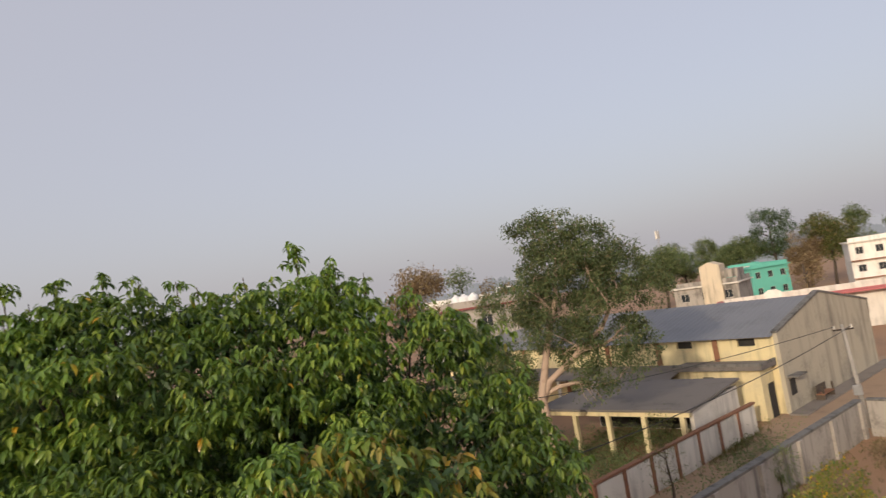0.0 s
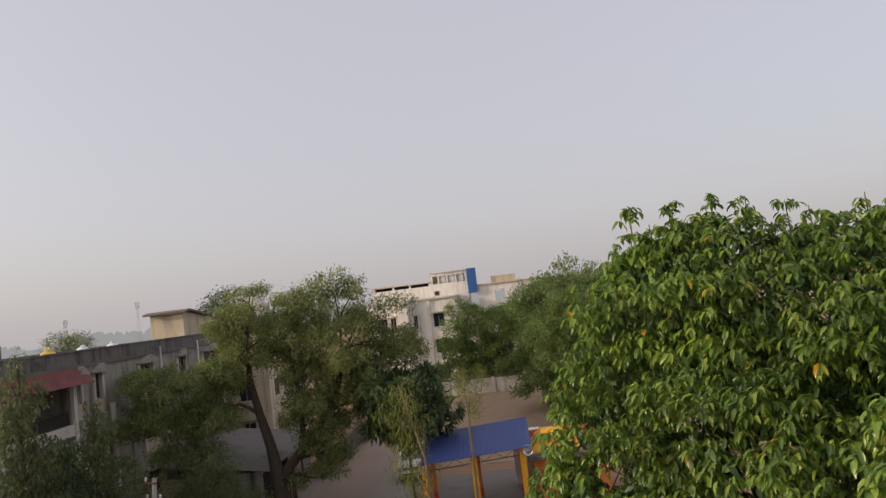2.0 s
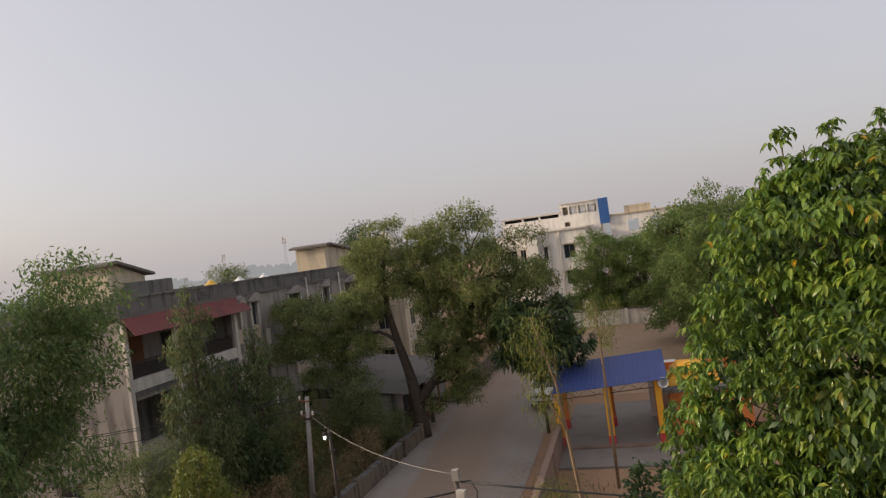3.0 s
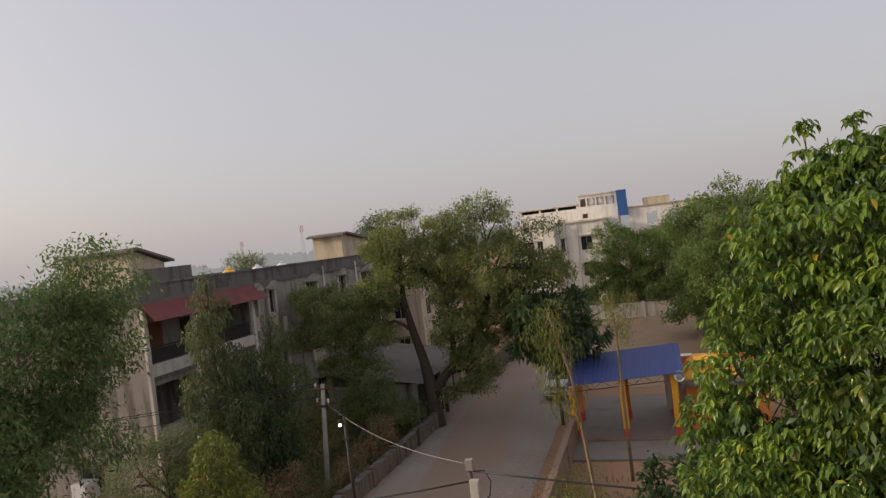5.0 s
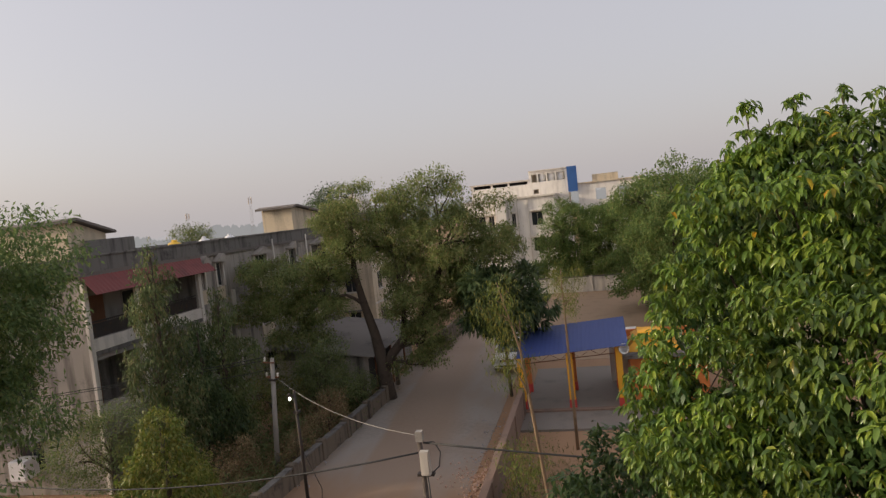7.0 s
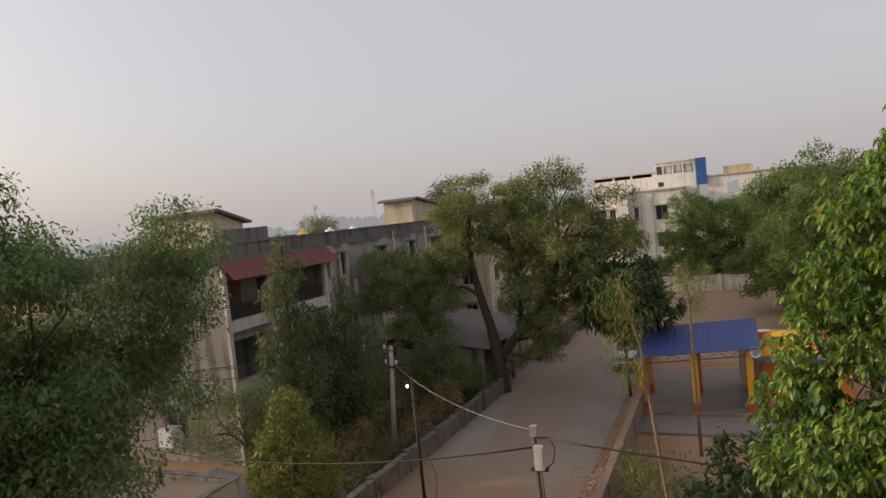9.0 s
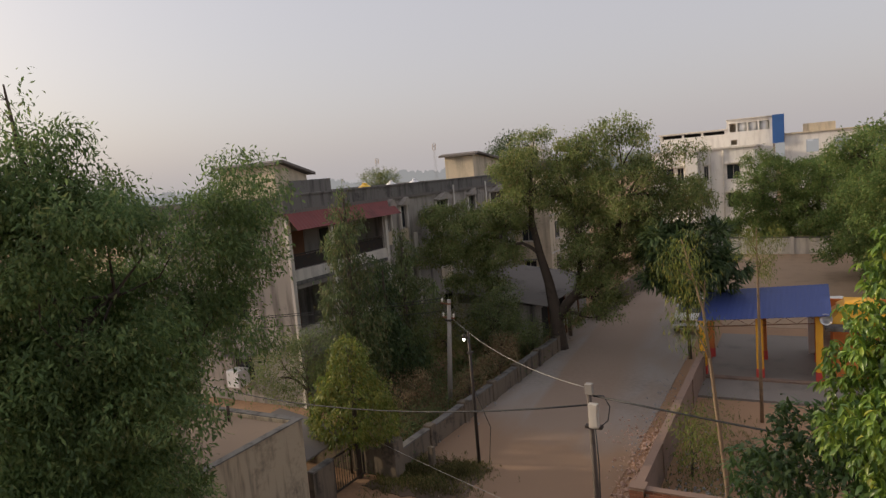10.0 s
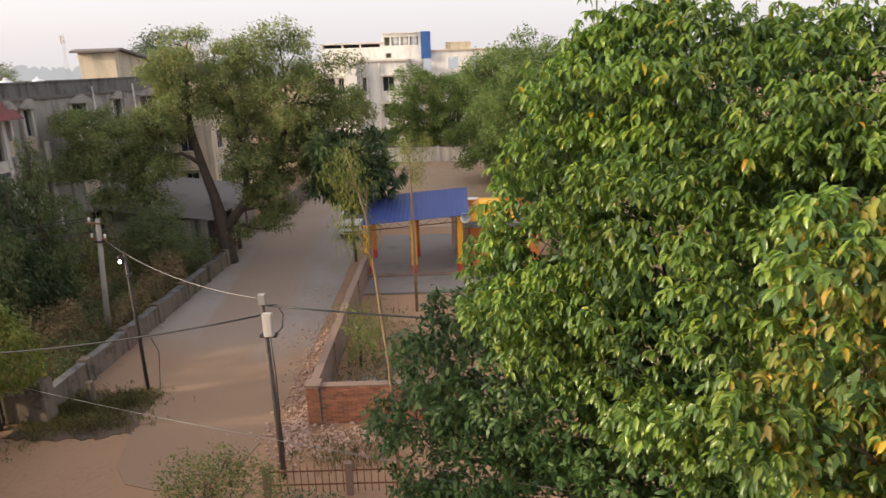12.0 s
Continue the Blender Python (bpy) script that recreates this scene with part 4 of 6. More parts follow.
# ---- brick enclosure ----
def brick_enclosure():
    ob = thing("brick_wall", (-4.2, 16.9, 0), "unplastered red brick enclosure wall with a cement cap", "wall", kind="structure")
    part("side_wall", boxes((0.0, 0.23, 0.24, 13.9, -0.1, 1.15)), M_BRICKPLAIN, ob, "long dusty brick side wall")
    part("side_cap", boxes((-0.01, 0.24, 0.36, 13.9, 1.153, 1.185)), M_BRICKPLAIN, ob)
    part("front_core", boxes((0.37, 9.0, 0.015, 0.215, -0.1, 1.13)), M_MORTAR, ob)
    part("front_cap", boxes((0.36, 9.0, -0.01, 0.24, 1.178, 1.22)), M_BRICKPLAIN, ob)
    part("pier_core", boxes((-0.035, 0.335, -0.035, 0.335, -0.1, 1.2)), M_MORTAR, ob)
    part("pier_cap", boxes((-0.07, 0.37, -0.07, 0.37, 1.223, 1.27)), M_BRICKPLAIN, ob)
    for k in range(4):
        y = 3.2 + k * 3.2
        part("pier", boxes((-0.04, 0.27, y, y + 0.35, -0.1, 1.15)), M_BRICKPLAIN, ob)
    bm = box(bmesh.new(), 0, 0.222, 0, 0.03, 0, 0.068)
    bmesh.ops.bevel(bm, geom=bm.edges[:], offset=0.005, segments=1, affect="EDGES")
    me = bpy.data.meshes.new("brick")
    bm.to_mesh(me)
    bm.free()
    me.materials.append(M_BRICK)
    rng = random.Random(5)

    def lay(x, y, z, turn=0.0, long=1.0):
        b = new("brick", me)
        b.parent = ob
        b.matrix_local = pose(x + rng.uniform(-.003, .003), y + rng.uniform(-.004, .004), z, 0, 0, turn) @ Matrix.Diagonal((long, 1, 1, 1))
    for c in range(15):
        z = 0.015 + c * 0.0775
        for k in range(17):
            lay(0.345 + (0.117 if c % 2 else 0) + k * 0.234, -0.002, z)
        lay(-0.045 + (0.143 if c % 2 else 0.0), -0.05, z)
        lay(-0.045 + (0.0 if c % 2 else 0.232), -0.05, z, 0.0, 0.6)
        if c % 2 == 0:
            lay(-0.045, 0.3, z, -90)
    return ob


brick_enclosure()


def strew(name, label, category, places, seed, sizes, material, z0=0.0):
    """Broken pieces lying about, all as one."""
    rng = np.random.default_rng(seed)
    bm = bmesh.new()
    for x, y, sx, sy, n in places:
        for _ in range(n):
            px, py = rng.normal(x, sx), rng.normal(y, sy)
            s = rng.uniform(*sizes)
            vs = bmesh.ops.create_icosphere(bm, subdivisions=1, radius=s)["verts"]
            q = rng.uniform(0.5, 1.0, 3)
            m = pose(px, py, z0 + s * 0.25, *rng.uniform(0, 360, 3)) @ Matrix.Diagonal((*q, 1))
            for v in vs:
                v.co = m @ (v.co * rng.uniform(0.7, 1.2))
    return tagged(part(name, bm, material), label, category, kind="stuff")


strew("rubble", "broken brick and plaster rubble along the brick wall", "rubble", [(-4.65, 16.7, 0.3, 0.9, 420), (-4.75, 19.5, 0.28, 1.6, 420), (-4.8, 23.0, 0.3, 1.4, 260), (-2.7, 16.2, 1.3, 0.35, 520), (-3.6, 15.8, 0.8, 0.45, 260), (-5.6, 23.5, 0.5, 0.9, 90)], 4, (0.015, 0.075), M_RUBBLE)
strew("rubble", "dark heap of rubbish inside the brick enclosure", "rubble", [(-2.9, 18.5, 0.7, 0.5, 320), (-2.2, 19.5, 0.9, 0.6, 160)], 6, (0.02, 0.08), M_RUBBISH)
strew("litter", "scattered stones and litter on the verge", "rubble", [(-11.3, 18.0, 1.0, 0.7, 16), (-9.8, 17.0, 0.5, 0.4, 14), (-9.6, 18.0, 0.15, 0.8, 18), (2, 58, 6, 2, 14)], 9, (0.015, 0.05), M_MORTAR)


# ---- the shrine canopy ----
def shrine():
    ob = thing("shrine_canopy", (-4.1, 30.6, 0), "blue-roofed open shrine canopy on yellow pillars", "canopy")
    bm = corrugated(-0.1, 5.05, 24, ((-0.4, 2.64), (3.3, 3.27)), "x", 0.014)
    for v in bm.verts:
        v.co.z += 0.07 * (v.co.x + 0.1)
    part("roof_sheet", bm, M_BLUE, ob, "ribbed blue sheet roof")
    for x in (0.05, 2.35, 4.6):
        for y in (0.05, 3.0):
            top = 2.68 + 0.066 * x + 0.165 * y
            c = part("pillar", boxes((x - 0.14, x + 0.14, y - 0.14, y + 0.14, 0.5, top)), M_YELLOW if y < 1 else M_ORANGE, ob, "yellow painted pillar with a red foot", 0.012)
            part("pillar_foot", boxes((x - 0.16, x + 0.16, y - 0.16, y + 0.16, 0.0, 0.497)), M_RED, c, "red painted foot")
    for y in (0.0, 3.0):
        tr = bmesh.new()
        a, b = Vector((0.1, y, 2.58 + 0.165 * y)), Vector((4.7, y, 2.9 + 0.165 * y))
        tube(tr, (a, b), 0.022, 6)
        tube(tr, (a - Vector((0, 0, .3)), b - Vector((0, 0, .3))), 0.022, 6)
        for k in range(5):
            p, q, m = a.lerp(b, k / 5), a.lerp(b, (k + 1) / 5), a.lerp(b, (k + 0.5) / 5)
            tube(tr, (p - Vector((0, 0, .3)), m), 0.012, 5)
            tube(tr, (m, q - Vector((0, 0, .3))), 0.012, 5)
        part("truss", tr, M_RUST, ob, "thin steel truss")
    part("step", boxes((0.1, 4.5, -0.5, -0.19, 0.0, 0.16)), M_BRICKPLAIN, ob, "low brick step")
    sp = bmesh.new()
    lathe(sp, [(0.05, 0), (0.06, 0.1), (0.09, 0.22), (0.15, 0.33), (0.235, 0.41), (0.245, 0.43), (0.22, 0.43), (0.13, 0.35), (0.04, 0.2)])
    h = part("loudspeaker", sp, M_CHROME, ob, "grey horn loudspeaker")
    h.matrix_local = pose(4.95, 0.1, 2.75, 80, 0, -15)
    part("bracket", tube(bmesh.new(), [(4.6, 0.05, 2.7), (4.95, 0.08, 2.75)], 0.02, 6), M_IRON, ob)


shrine()


def shrine_room():
    ob = thing("shrine_room", (1.0, 31.2, 0), "small orange shrine room with a yellow tapered roof", "shrine")
    part("wall", wall(bmesh.new(), "y", 0, 0.2, 0, 3.4, 0, 2.2, [(0.9, 2.0, 0.3, 1.8)]), M_ORANGE, ob)
    part("wall", boxes((0, 0.2, 0.203, 3.4, 0, 2.2)), M_ORANGE, ob)
    part("wall", boxes((3.2, 3.4, 0.203, 3.4, 0, 2.2)), M_ORANGE, ob)
    part("wall", boxes((0.203, 3.197, 3.2, 3.4, 0, 2.2)), M_ORANGE, ob)
    part("cornice", boxes((-0.3, 3.7, -0.4, 3.55, 2.203, 2.36)), M_PARAPET, ob, "weathered cement sunshade")
    part("parapet", boxes((0, 3.4, 3.1, 3.25, 2.363, 2.85)), M_ORANGE, ob)
    bm = bmesh.new()
    lathe(bm, [(0.02, 0.0), (1.75, 0.0), (1.72, 0.07), (1.2, 0.42), (1.28, 0.43), (1.26, 0.5), (0.85, 0.72), (0.9, 0.74), (0.86, 0.8), (0.12, 0.88)], (1.1, 1.5, 2.363), 4)
    for g in bm.faces:
        g.smooth = False
    bmesh.ops.rotate(bm, verts=bm.verts[:], cent=(1.1, 1.5, 0), matrix=Matrix.Rotation(radians(45), 3, "Z"))
    part("tapered_roof", bm, M_YELLOW, ob, "tapered yellow roof with ridged bands")
    # black sheet across the room in place of its inner shade
    part("inner_dark", boxes((0.3, 3.1, 1.2, 1.25, 0.02, 2.1)), M_DARK, ob)
    part("rear_block", boxes((-0.9, 0.6, 3.6, 4.3, 0, 2.75)), M_WHITE, ob, "white-painted block")


shrine_room()


def parked_car():
    ob = thing("car", (-5.75, 39.6, 0), "white hatchback parked on the street", "car", rz=180)
    side = [(-1.85, 0.32), (1.85, 0.32), (1.9, 0.62), (1.78, 0.92), (0.95, 1.02), (0.35, 1.46), (-1.1, 1.50), (-1.72, 1.08), (-1.88, 0.85)]
    bm = prism(bmesh.new(), side, -0.82, 0.82, "x")
    bmesh.ops.bevel(bm, geom=bm.edges[:], offset=0.07, segments=3, affect="EDGES", clamp_overlap=True)
    for f in bm.faces:
        f.smooth = True
    part("body", bm, M_CARWHITE, ob)
    part("rear_window", prism(bmesh.new(), [(-1.2, 1.44), (-1.68, 1.08), (-1.735, 1.08), (-1.25, 1.455)], -0.62, 0.62, "x"), M_GLASS, ob)
    part("windscreen", prism(bmesh.new(), [(0.42, 1.42), (0.95, 1.04), (1.0, 1.05), (0.44, 1.46)], -0.66, 0.66, "x"), M_GLASS, ob)
    for s in (-1, 1):
        part("side_window", boxes((s * 0.815, s * 0.828, -1.3, 0.5, 1.05, 1.38)), M_GLASS, ob)
        part("tail_lamp", boxes((s * 0.55, s * 0.78, -1.9, -1.84, 0.78, 1.0)), M_RED, ob)
        for y in (-1.2, 1.2):
            w = bmesh.new()
            lathe(w, [(0.2, -0.09), (0.30, -0.09), (0.31, -0.05), (0.31, 0.05), (0.30, 0.09), (0.2, 0.09)], sides=24)
            t = part("wheel", w, M_RUBBER, ob)
            t.matrix_local = pose(s * 0.74, y, 0.31, 0, 90, 0)
            part("rim", lathe(bmesh.new(), [(0.19, -0.095), (0.19, 0.095)], sides=16), M_CHROME, t)
    for sx in (-1, 1):
        part("headlamp", boxes((sx * 0.45, sx * 0.76, 1.80, 1.9, 0.70, 0.86)), M_CHROME, ob, "", 0.02)
    part("grille", boxes((-0.42, 0.42, 1.84, 1.915, 0.68, 0.8)), M_BLACKPL, ob)
    part("front_bumper", boxes((-0.8, 0.8, 1.82, 1.97, 0.34, 0.62)), M_CARWHITE, ob, "", 0.03)
    part("air_intake", boxes((-0.5, 0.5, 1.965, 1.978, 0.38, 0.5)), M_BLACKPL, ob)
    part("bumper", boxes((-0.8, 0.8, -1.97, -1.86, 0.36, 0.6)), M_CARWHITE, ob, "", 0.03)
    part("number_plate", boxes((-0.25, 0.25, -1.985, -1.972, 0.44, 0.55)), M_YELLOW, ob)


parked_car()


# ---- poles, lamp and cables ----
def pole_tall():
    ob = thing("utility_pole", (-13.45, 23.75, 0), "pale concrete electricity pole with insulators", "utility pole")
    ob.matrix_world = pose(-13.45, 23.75, 0, 0, 4.5, 0)
    bm = bmesh.new()
    tube(bm, [(0, 0, -0.1), (0, 0, 4.8)], (0.16, 0.115), 4)
    part("shaft", bm, M_POLE, ob)
    part("crossarm", boxes((-0.3, 0.26, -0.04, 0.04, 4.0, 4.06)), M_RUST, ob)
    part("crossarm", boxes((-0.36, 0.12, -0.12, -0.05, 4.62, 4.67)), M_RUST, ob)
    for x, z in ((-0.26, 4.06), (0.22, 4.06), (-0.32, 4.67)):
        part("insulator", lathe(bmesh.new(), [(0.02, 0), (0.05, 0.04), (0.03, 0.08), (0.05, 0.12), (0.03, 0.16), (0.015, 0.18)], (x, -0.02, z), 10), M_WHITE, ob)
    part("clamp", boxes((-0.14, 0.14, -0.14, 0.14, 3.9, 3.98)), M_IRON, ob)


def lamp_pole():
    ob = thing("street_lamp", (-10.0, 19.35, 0), "rusty iron street lamp pole with a lit bulb", "street lamp")
    part("shaft", tube(bmesh.new(), [(0, 0, -0.1), (0, 0, 2.4), (-0.02, 0, 4.64)], (0.062, 0.055, 0.045)), M_IRON, ob)
    part("arm", tube(bmesh.new(), [(0, 0, 4.36), (-0.08, -0.05, 4.5), (-0.15, -0.1, 4.5)], 0.02, 6), M_IRON, ob)
    lamp = part("lamp_holder", lathe(bmesh.new(), [(0.05, 0), (0.06, 0.08), (0.03, 0.12)], (-0.15, -0.1, 4.47), 12), M_IRON, ob)
    part("bulb", lathe(bmesh.new(), [(0.02, -0.12), (0.045, -0.08), (0.042, -0.03), (0.025, 0.0)], (-0.15, -0.1, 4.47), 12), M_BULB, lamp, "glowing white bulb")
    part("clamp", boxes((-0.09, 0.09, -0.09, 0.09, 3.9, 3.97)), M_IRON, ob)
    part("stay_wire", tube(bmesh.new(), [(0.05, 0, 2.6), (0.5, 0.1, 1.3), (0.35, 0.1, 0.0)], 0.012, 5), M_IRON, ob)


def box_pole():
    ob = thing("utility_pole", (-4.4, 14.4, 0), "thin iron pole carrying a white junction box", "utility pole")
    part("shaft", tube(bmesh.new(), [(0.02, 0, -0.1), (0, 0, 2.5), (-0.04, 0, 4.87)], (0.075, 0.065, 0.055)), M_GREYPOLE, ob)
    b = part("junction_box", boxes((-0.02, 0.2, -0.22, -0.07, 3.93, 4.5)), M_LIGHT, ob, "white steel junction box", 0.012)
    part("box_door", boxes((0.005, 0.175, -0.235, -0.223, 3.97, 4.46)), M_LIGHT, b)
    part("clamp", boxes((-0.16, 0.24, -0.08, 0.08, 3.86, 3.92)), M_IRON, ob)
    part("cap", boxes((-0.11, 0.05, -0.08, 0.08, 4.68, 4.92)), M_POLE, ob)
    part("down_cable", tube(bmesh.new(), [(0.1, -0.12, 3.95), (0.13, -0.1, 3.0), (0.1, -0.08, 1.6), (0.12, -0.1, 0.8)], 0.018, 6), M_BLACKPL, ob)
    part("cable_loop", tube(bmesh.new(), [(0.06, 0, 4.64), (0.3, 0, 4.66), (0.44, -0.02, 4.42), (0.38, -0.02, 4.08), (0.2, -0.02, 3.92), (0.05, 0, 3.98)], 0.014, 6), M_BLACKPL, ob)


pole_tall()
lamp_pole()
box_pole()


def cable(a, b, sag, r, material, label, n=14):
    a, b = Vector(a), Vector(b)
    pts = [a.lerp(b, k / n) - Vector((0, 0, 4 * sag * (k / n) * (1 - k / n))) for k in range(n + 1)]
    ob = part("overhead_cable", tube(bmesh.new(), [p - a for p in pts], r, 6), material)
    ob.location = a
    return tagged(ob, label, "cable", "overhead cables")


cable((-12.95, 23.75, 3.95), (-4.5, 14.45, 4.8), 0.36, 0.011, M_CABLEW, "pale twisted service cable between two poles")
cable((-22.0, 15.9, 3.6), (-4.5, 14.4, 4.4), 0.75, 0.022, M_BLACKPL, "black cable crossing over the street")
cable((-4.35, 14.4, 4.64), (14.0, 11.6, 4.6), 0.3, 0.024, M_BLACKPL, "black cable running past the brick wall")
for dz, dy in ((0.35, 0.0), (0.2, 0.15), (-0.2, 0.1)):
    cable((-13.4, 23.7 + dy, 4.5 + dz), (-34, 15.0 + dy * 6, 4.6 + dz), 0.35, 0.014, M_BLACKPL, "thin black power line beside the flats")
cable((-13.0, 17.4, 1.3), (1.6, 6.9, 4.85), 0.12, 0.006, M_CABLEW, "pale cable slung low across the street corner")


def stub_post(loc, h, label):
    ob = part("marker_post", boxes((-0.11, 0.11, -0.09, 0.09, -0.1, h)), M_MOSSWALL, None, "", 0.02)
    ob.location = loc
    tagged(ob, label, "post")


stub_post((-11.4, 18.55, 0), 0.75, "short weathered concrete marker post")
stub_post((-12.1, 36.4, 0), 2.3, "square concrete gate post by the street")


def spike_fence():
    ob = thing("fence", (-4.6, 13.7, 0), "low rusty spiked rail fence on stub posts", "fence")
    for k in range(22):
        x = 0.15 + k * 0.17
        part("spike", tube(bmesh.new(), [(x, 0, 0.05), (x, 0, 0.75), (x + 0.01, 0, 0.86)], (0.012, 0.012, 0.003), 5), M_RUST, ob)
    for z in (0.25, 0.62):
        part("rail", boxes((0, 4.0, -0.012, 0.012, z, z + 0.035)), M_RUST, ob)
    for x in (0.0, 2.0, 4.0):
        part("post", boxes((x - 0.08, x + 0.08, -0.08, 0.08, -0.1, 0.85)), M_BRICKPLAIN, ob)


spike_fence()


# ---- the factory yard ----
def factory():
    ob = thing("factory_hall", (41.1, 13.4, 0), "long yellow hall with a grey sheet roof and stained gable", "building", rz=-5.4)
    L, W, E, R = 30.0, 15.9, 4.66, 6.2
    wins = [(1.4 + 4.1 * k, 2.5 + 4.1 * k, 4.05, 4.52) for k in range(7)]
    part("wall", wall(bmesh.new(), "x", 0, 0.25, 0.26, L, 0, E - 0.05, wins), M_YELLOWWALL, ob)
    part("wall", wall(bmesh.new(), "x", W, -0.25, 0.26, L, 0, E - 0.05), M_YELLOWWALL, ob)
    rx = W * 0.45
    g = prism(bmesh.new(), [(-0.05, 0), (W + 0.05, 0), (W + 0.05, E + 0.15), (rx, R + 0.2), (-0.05, E + 0.15)], 0, 0.255, "y")
    part("gable", g, M_GABLE, ob, "cement gable streaked with black stains")
    part("gable", prism(bmesh.new(), [(0, 0), (W, 0), (W, E), (rx, R), (0, E)], L + 0.003, L + 0.25, "y"), M_GABLE, ob)
    bm = corrugated(0.26, L + 0.2, 75, ((-0.5, E - 0.05), (rx, R + 0.03), (W + 0.5, E - 0.05)), "y")
    part("roof", bm, M_ROOFSHEET, ob, "grey corrugated sheet roof")
    for k in range(7):
        y = 3.75 + 4.1 * k
        part("pilaster", boxes((-0.1, -0.003, y, y + 0.32, 0, E - 0.1)), M_BROWN, ob, "brown painted pilaster")
    for w in wins:
        # each ventilator is closed by a black sheet that imitates inner shade
        part("vent_opening", put_slab(bmesh.new(), "x", 0.2, 0.04, *w), M_DARK, ob, "near-black sheet closing a ventilator, for the shade inside")
    part("porch_parapet", boxes((-2.1, -0.105, 0.3, 0.42, 3.203, 3.36), (-2.1, -1.98, 0.423, 6.0, 3.203, 3.36)), M_PARAPET, ob, "moss-blackened porch edge")
    part("gable_coping", prism(bmesh.new(), [(-0.12, E + 0.12), (rx, R + 0.17), (W + 0.12, E + 0.12), (W + 0.12, E + 0.24), (rx, R + 0.32), (-0.12, E + 0.24)], -0.06, 0.32, "y"), M_PARAPET, ob, "blackened cement coping")
    part("gable_window", boxes((0.45, 1.2, -0.03, -0.003, 1.0, 1.95)), M_DARK, ob)
    part("window_shade", boxes((0.2, 1.7, -0.6, -0.003, 2.1, 2.18)), M_PARAPET, ob)
    # the porch against the long side and the veranda beyond
    p = part("porch", boxes((-1.8, -0.103, 0.6, 5.7, 0, 2.95)), M_YELLOWWALL, ob, "yellow flat-roofed porch streaked with moss")
    part("porch_roof", boxes((-2.1, -0.104, 0.3, 6.0, 2.953, 3.2)), M_DARKROOF, p)
    part("porch_door", boxes((-1.1, -0.3, 0.57, 0.597, 0.02, 2.0)), M_DARK, p)
    part("porch_vent", boxes((-1.825, -1.803, 3.4, 4.1, 2.35, 2.55)), M_DARK, p)
    v = part("veranda_roof", prism(bmesh.new(), [(-2.4, 2.45), (-0.11, 2.95), (-0.11, 3.03), (-2.4, 2.53)], 6.05, 28, "y"), M_DARKROOF, ob)
    for k in range(6):
        part("veranda_post", boxes((-2.3, -2.1, 8.0 + 3.6 * k, 8.2 + 3.6 * k, 0, 2.46)), M_YELLOW if k == 0 else M_LIGHT, v)
    part("base_apron", boxes((-0.4, W + 1.2, -1.0, -0.005, 0.0, 0.12)), M_PAVE, ob)


factory()


def open_shed():
    ob = thing("open_shed", (31.3, 14.9, 0), "open-fronted shed with pale posts and a mossy slab roof", "shed")
    part("wall", boxes((0.3, 6.2, 0, 0.2, 0, 2.45), (6.0, 6.2, 0.203, 9.0, 0, 2.6)), M_LIGHT, ob)
    part("roof", prism(bmesh.new(), [(-0.3, 2.46), (6.5, 2.72), (6.5, 2.84), (-0.3, 2.58)], -0.15, 9.3, "y"), M_DARKROOF, ob, "mossy dark slab roof")
    part("beam", boxes((-0.15, 0.1, 0.0, 9.0, 2.2, 2.44)), M_YELLOWWALL, ob)
    for k in range(5):
        part("post", boxes((-0.14, 0.1, 0.3 + 2.1 * k, 0.54 + 2.1 * k, 0, 2.197)), M_YELLOWWALL, ob, "pale whitewashed post")
    # black sheet before the back wall, painting the shade under the roof
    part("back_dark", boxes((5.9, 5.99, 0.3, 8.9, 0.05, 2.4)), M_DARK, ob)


open_shed()


def yard_walls():
    ob = thing("yard_wall", (22.5, 15.3, 0), "whitewashed yard wall with brown posts and coping", "wall", kind="structure", rz=-5.5)
    for k in range(7):
        part("wall_panel", boxes((0.2 + 2.07 * k, 2.07 * k + 2.07, 0, 0.15, -0.1, 1.5)), M_LIGHT, ob)
        part("post", boxes((2.07 * k, 2.07 * k + 0.197, -0.06, 0.2, -0.1, 1.55)), M_BROWN, ob, "brown painted post")
    part("coping", boxes((-0.05, 14.55, -0.05, 0.2, 1.553, 1.65)), M_BROWN, ob)
    part("yard_floor", boxes((1.0, 9.0, 0.4, 7.5, -0.1, 0.06)), M_EARTH, ob)
    lo = thing("lane_wall", (18.5, 10.95, 0), "mossy grey compound wall along the sandy lane", "wall", kind="structure", rz=-6.7)
    part("wall_panel", boxes((0, 18.4, 0, 0.22, -0.3, 1.72)), M_GREYWALL, lo)
    part("coping", boxes((-0.05, 18.45, -0.06, 0.28, 1.723, 1.82)), M_PARAPET, lo)
    for k in range(6):
        part("buttress", boxes((0.5 + 3.5 * k, 0.85 + 3.5 * k, -0.14, -0.003, -0.3, 1.72)), M_GREYWALL, lo)
    lr = thing("lane_wall", (37.0, 8.6, 0), "mossy grey wall turning away from the lane", "wall", kind="structure", rz=-98)
    part("wall_panel", boxes((0, 9, 0, 0.22, -0.3, 1.72)), M_GREYWALL, lr)
    part("coping", boxes((0.0, 9, -0.06, 0.28, 1.723, 1.82)), M_PARAPET, lr)


yard_walls()


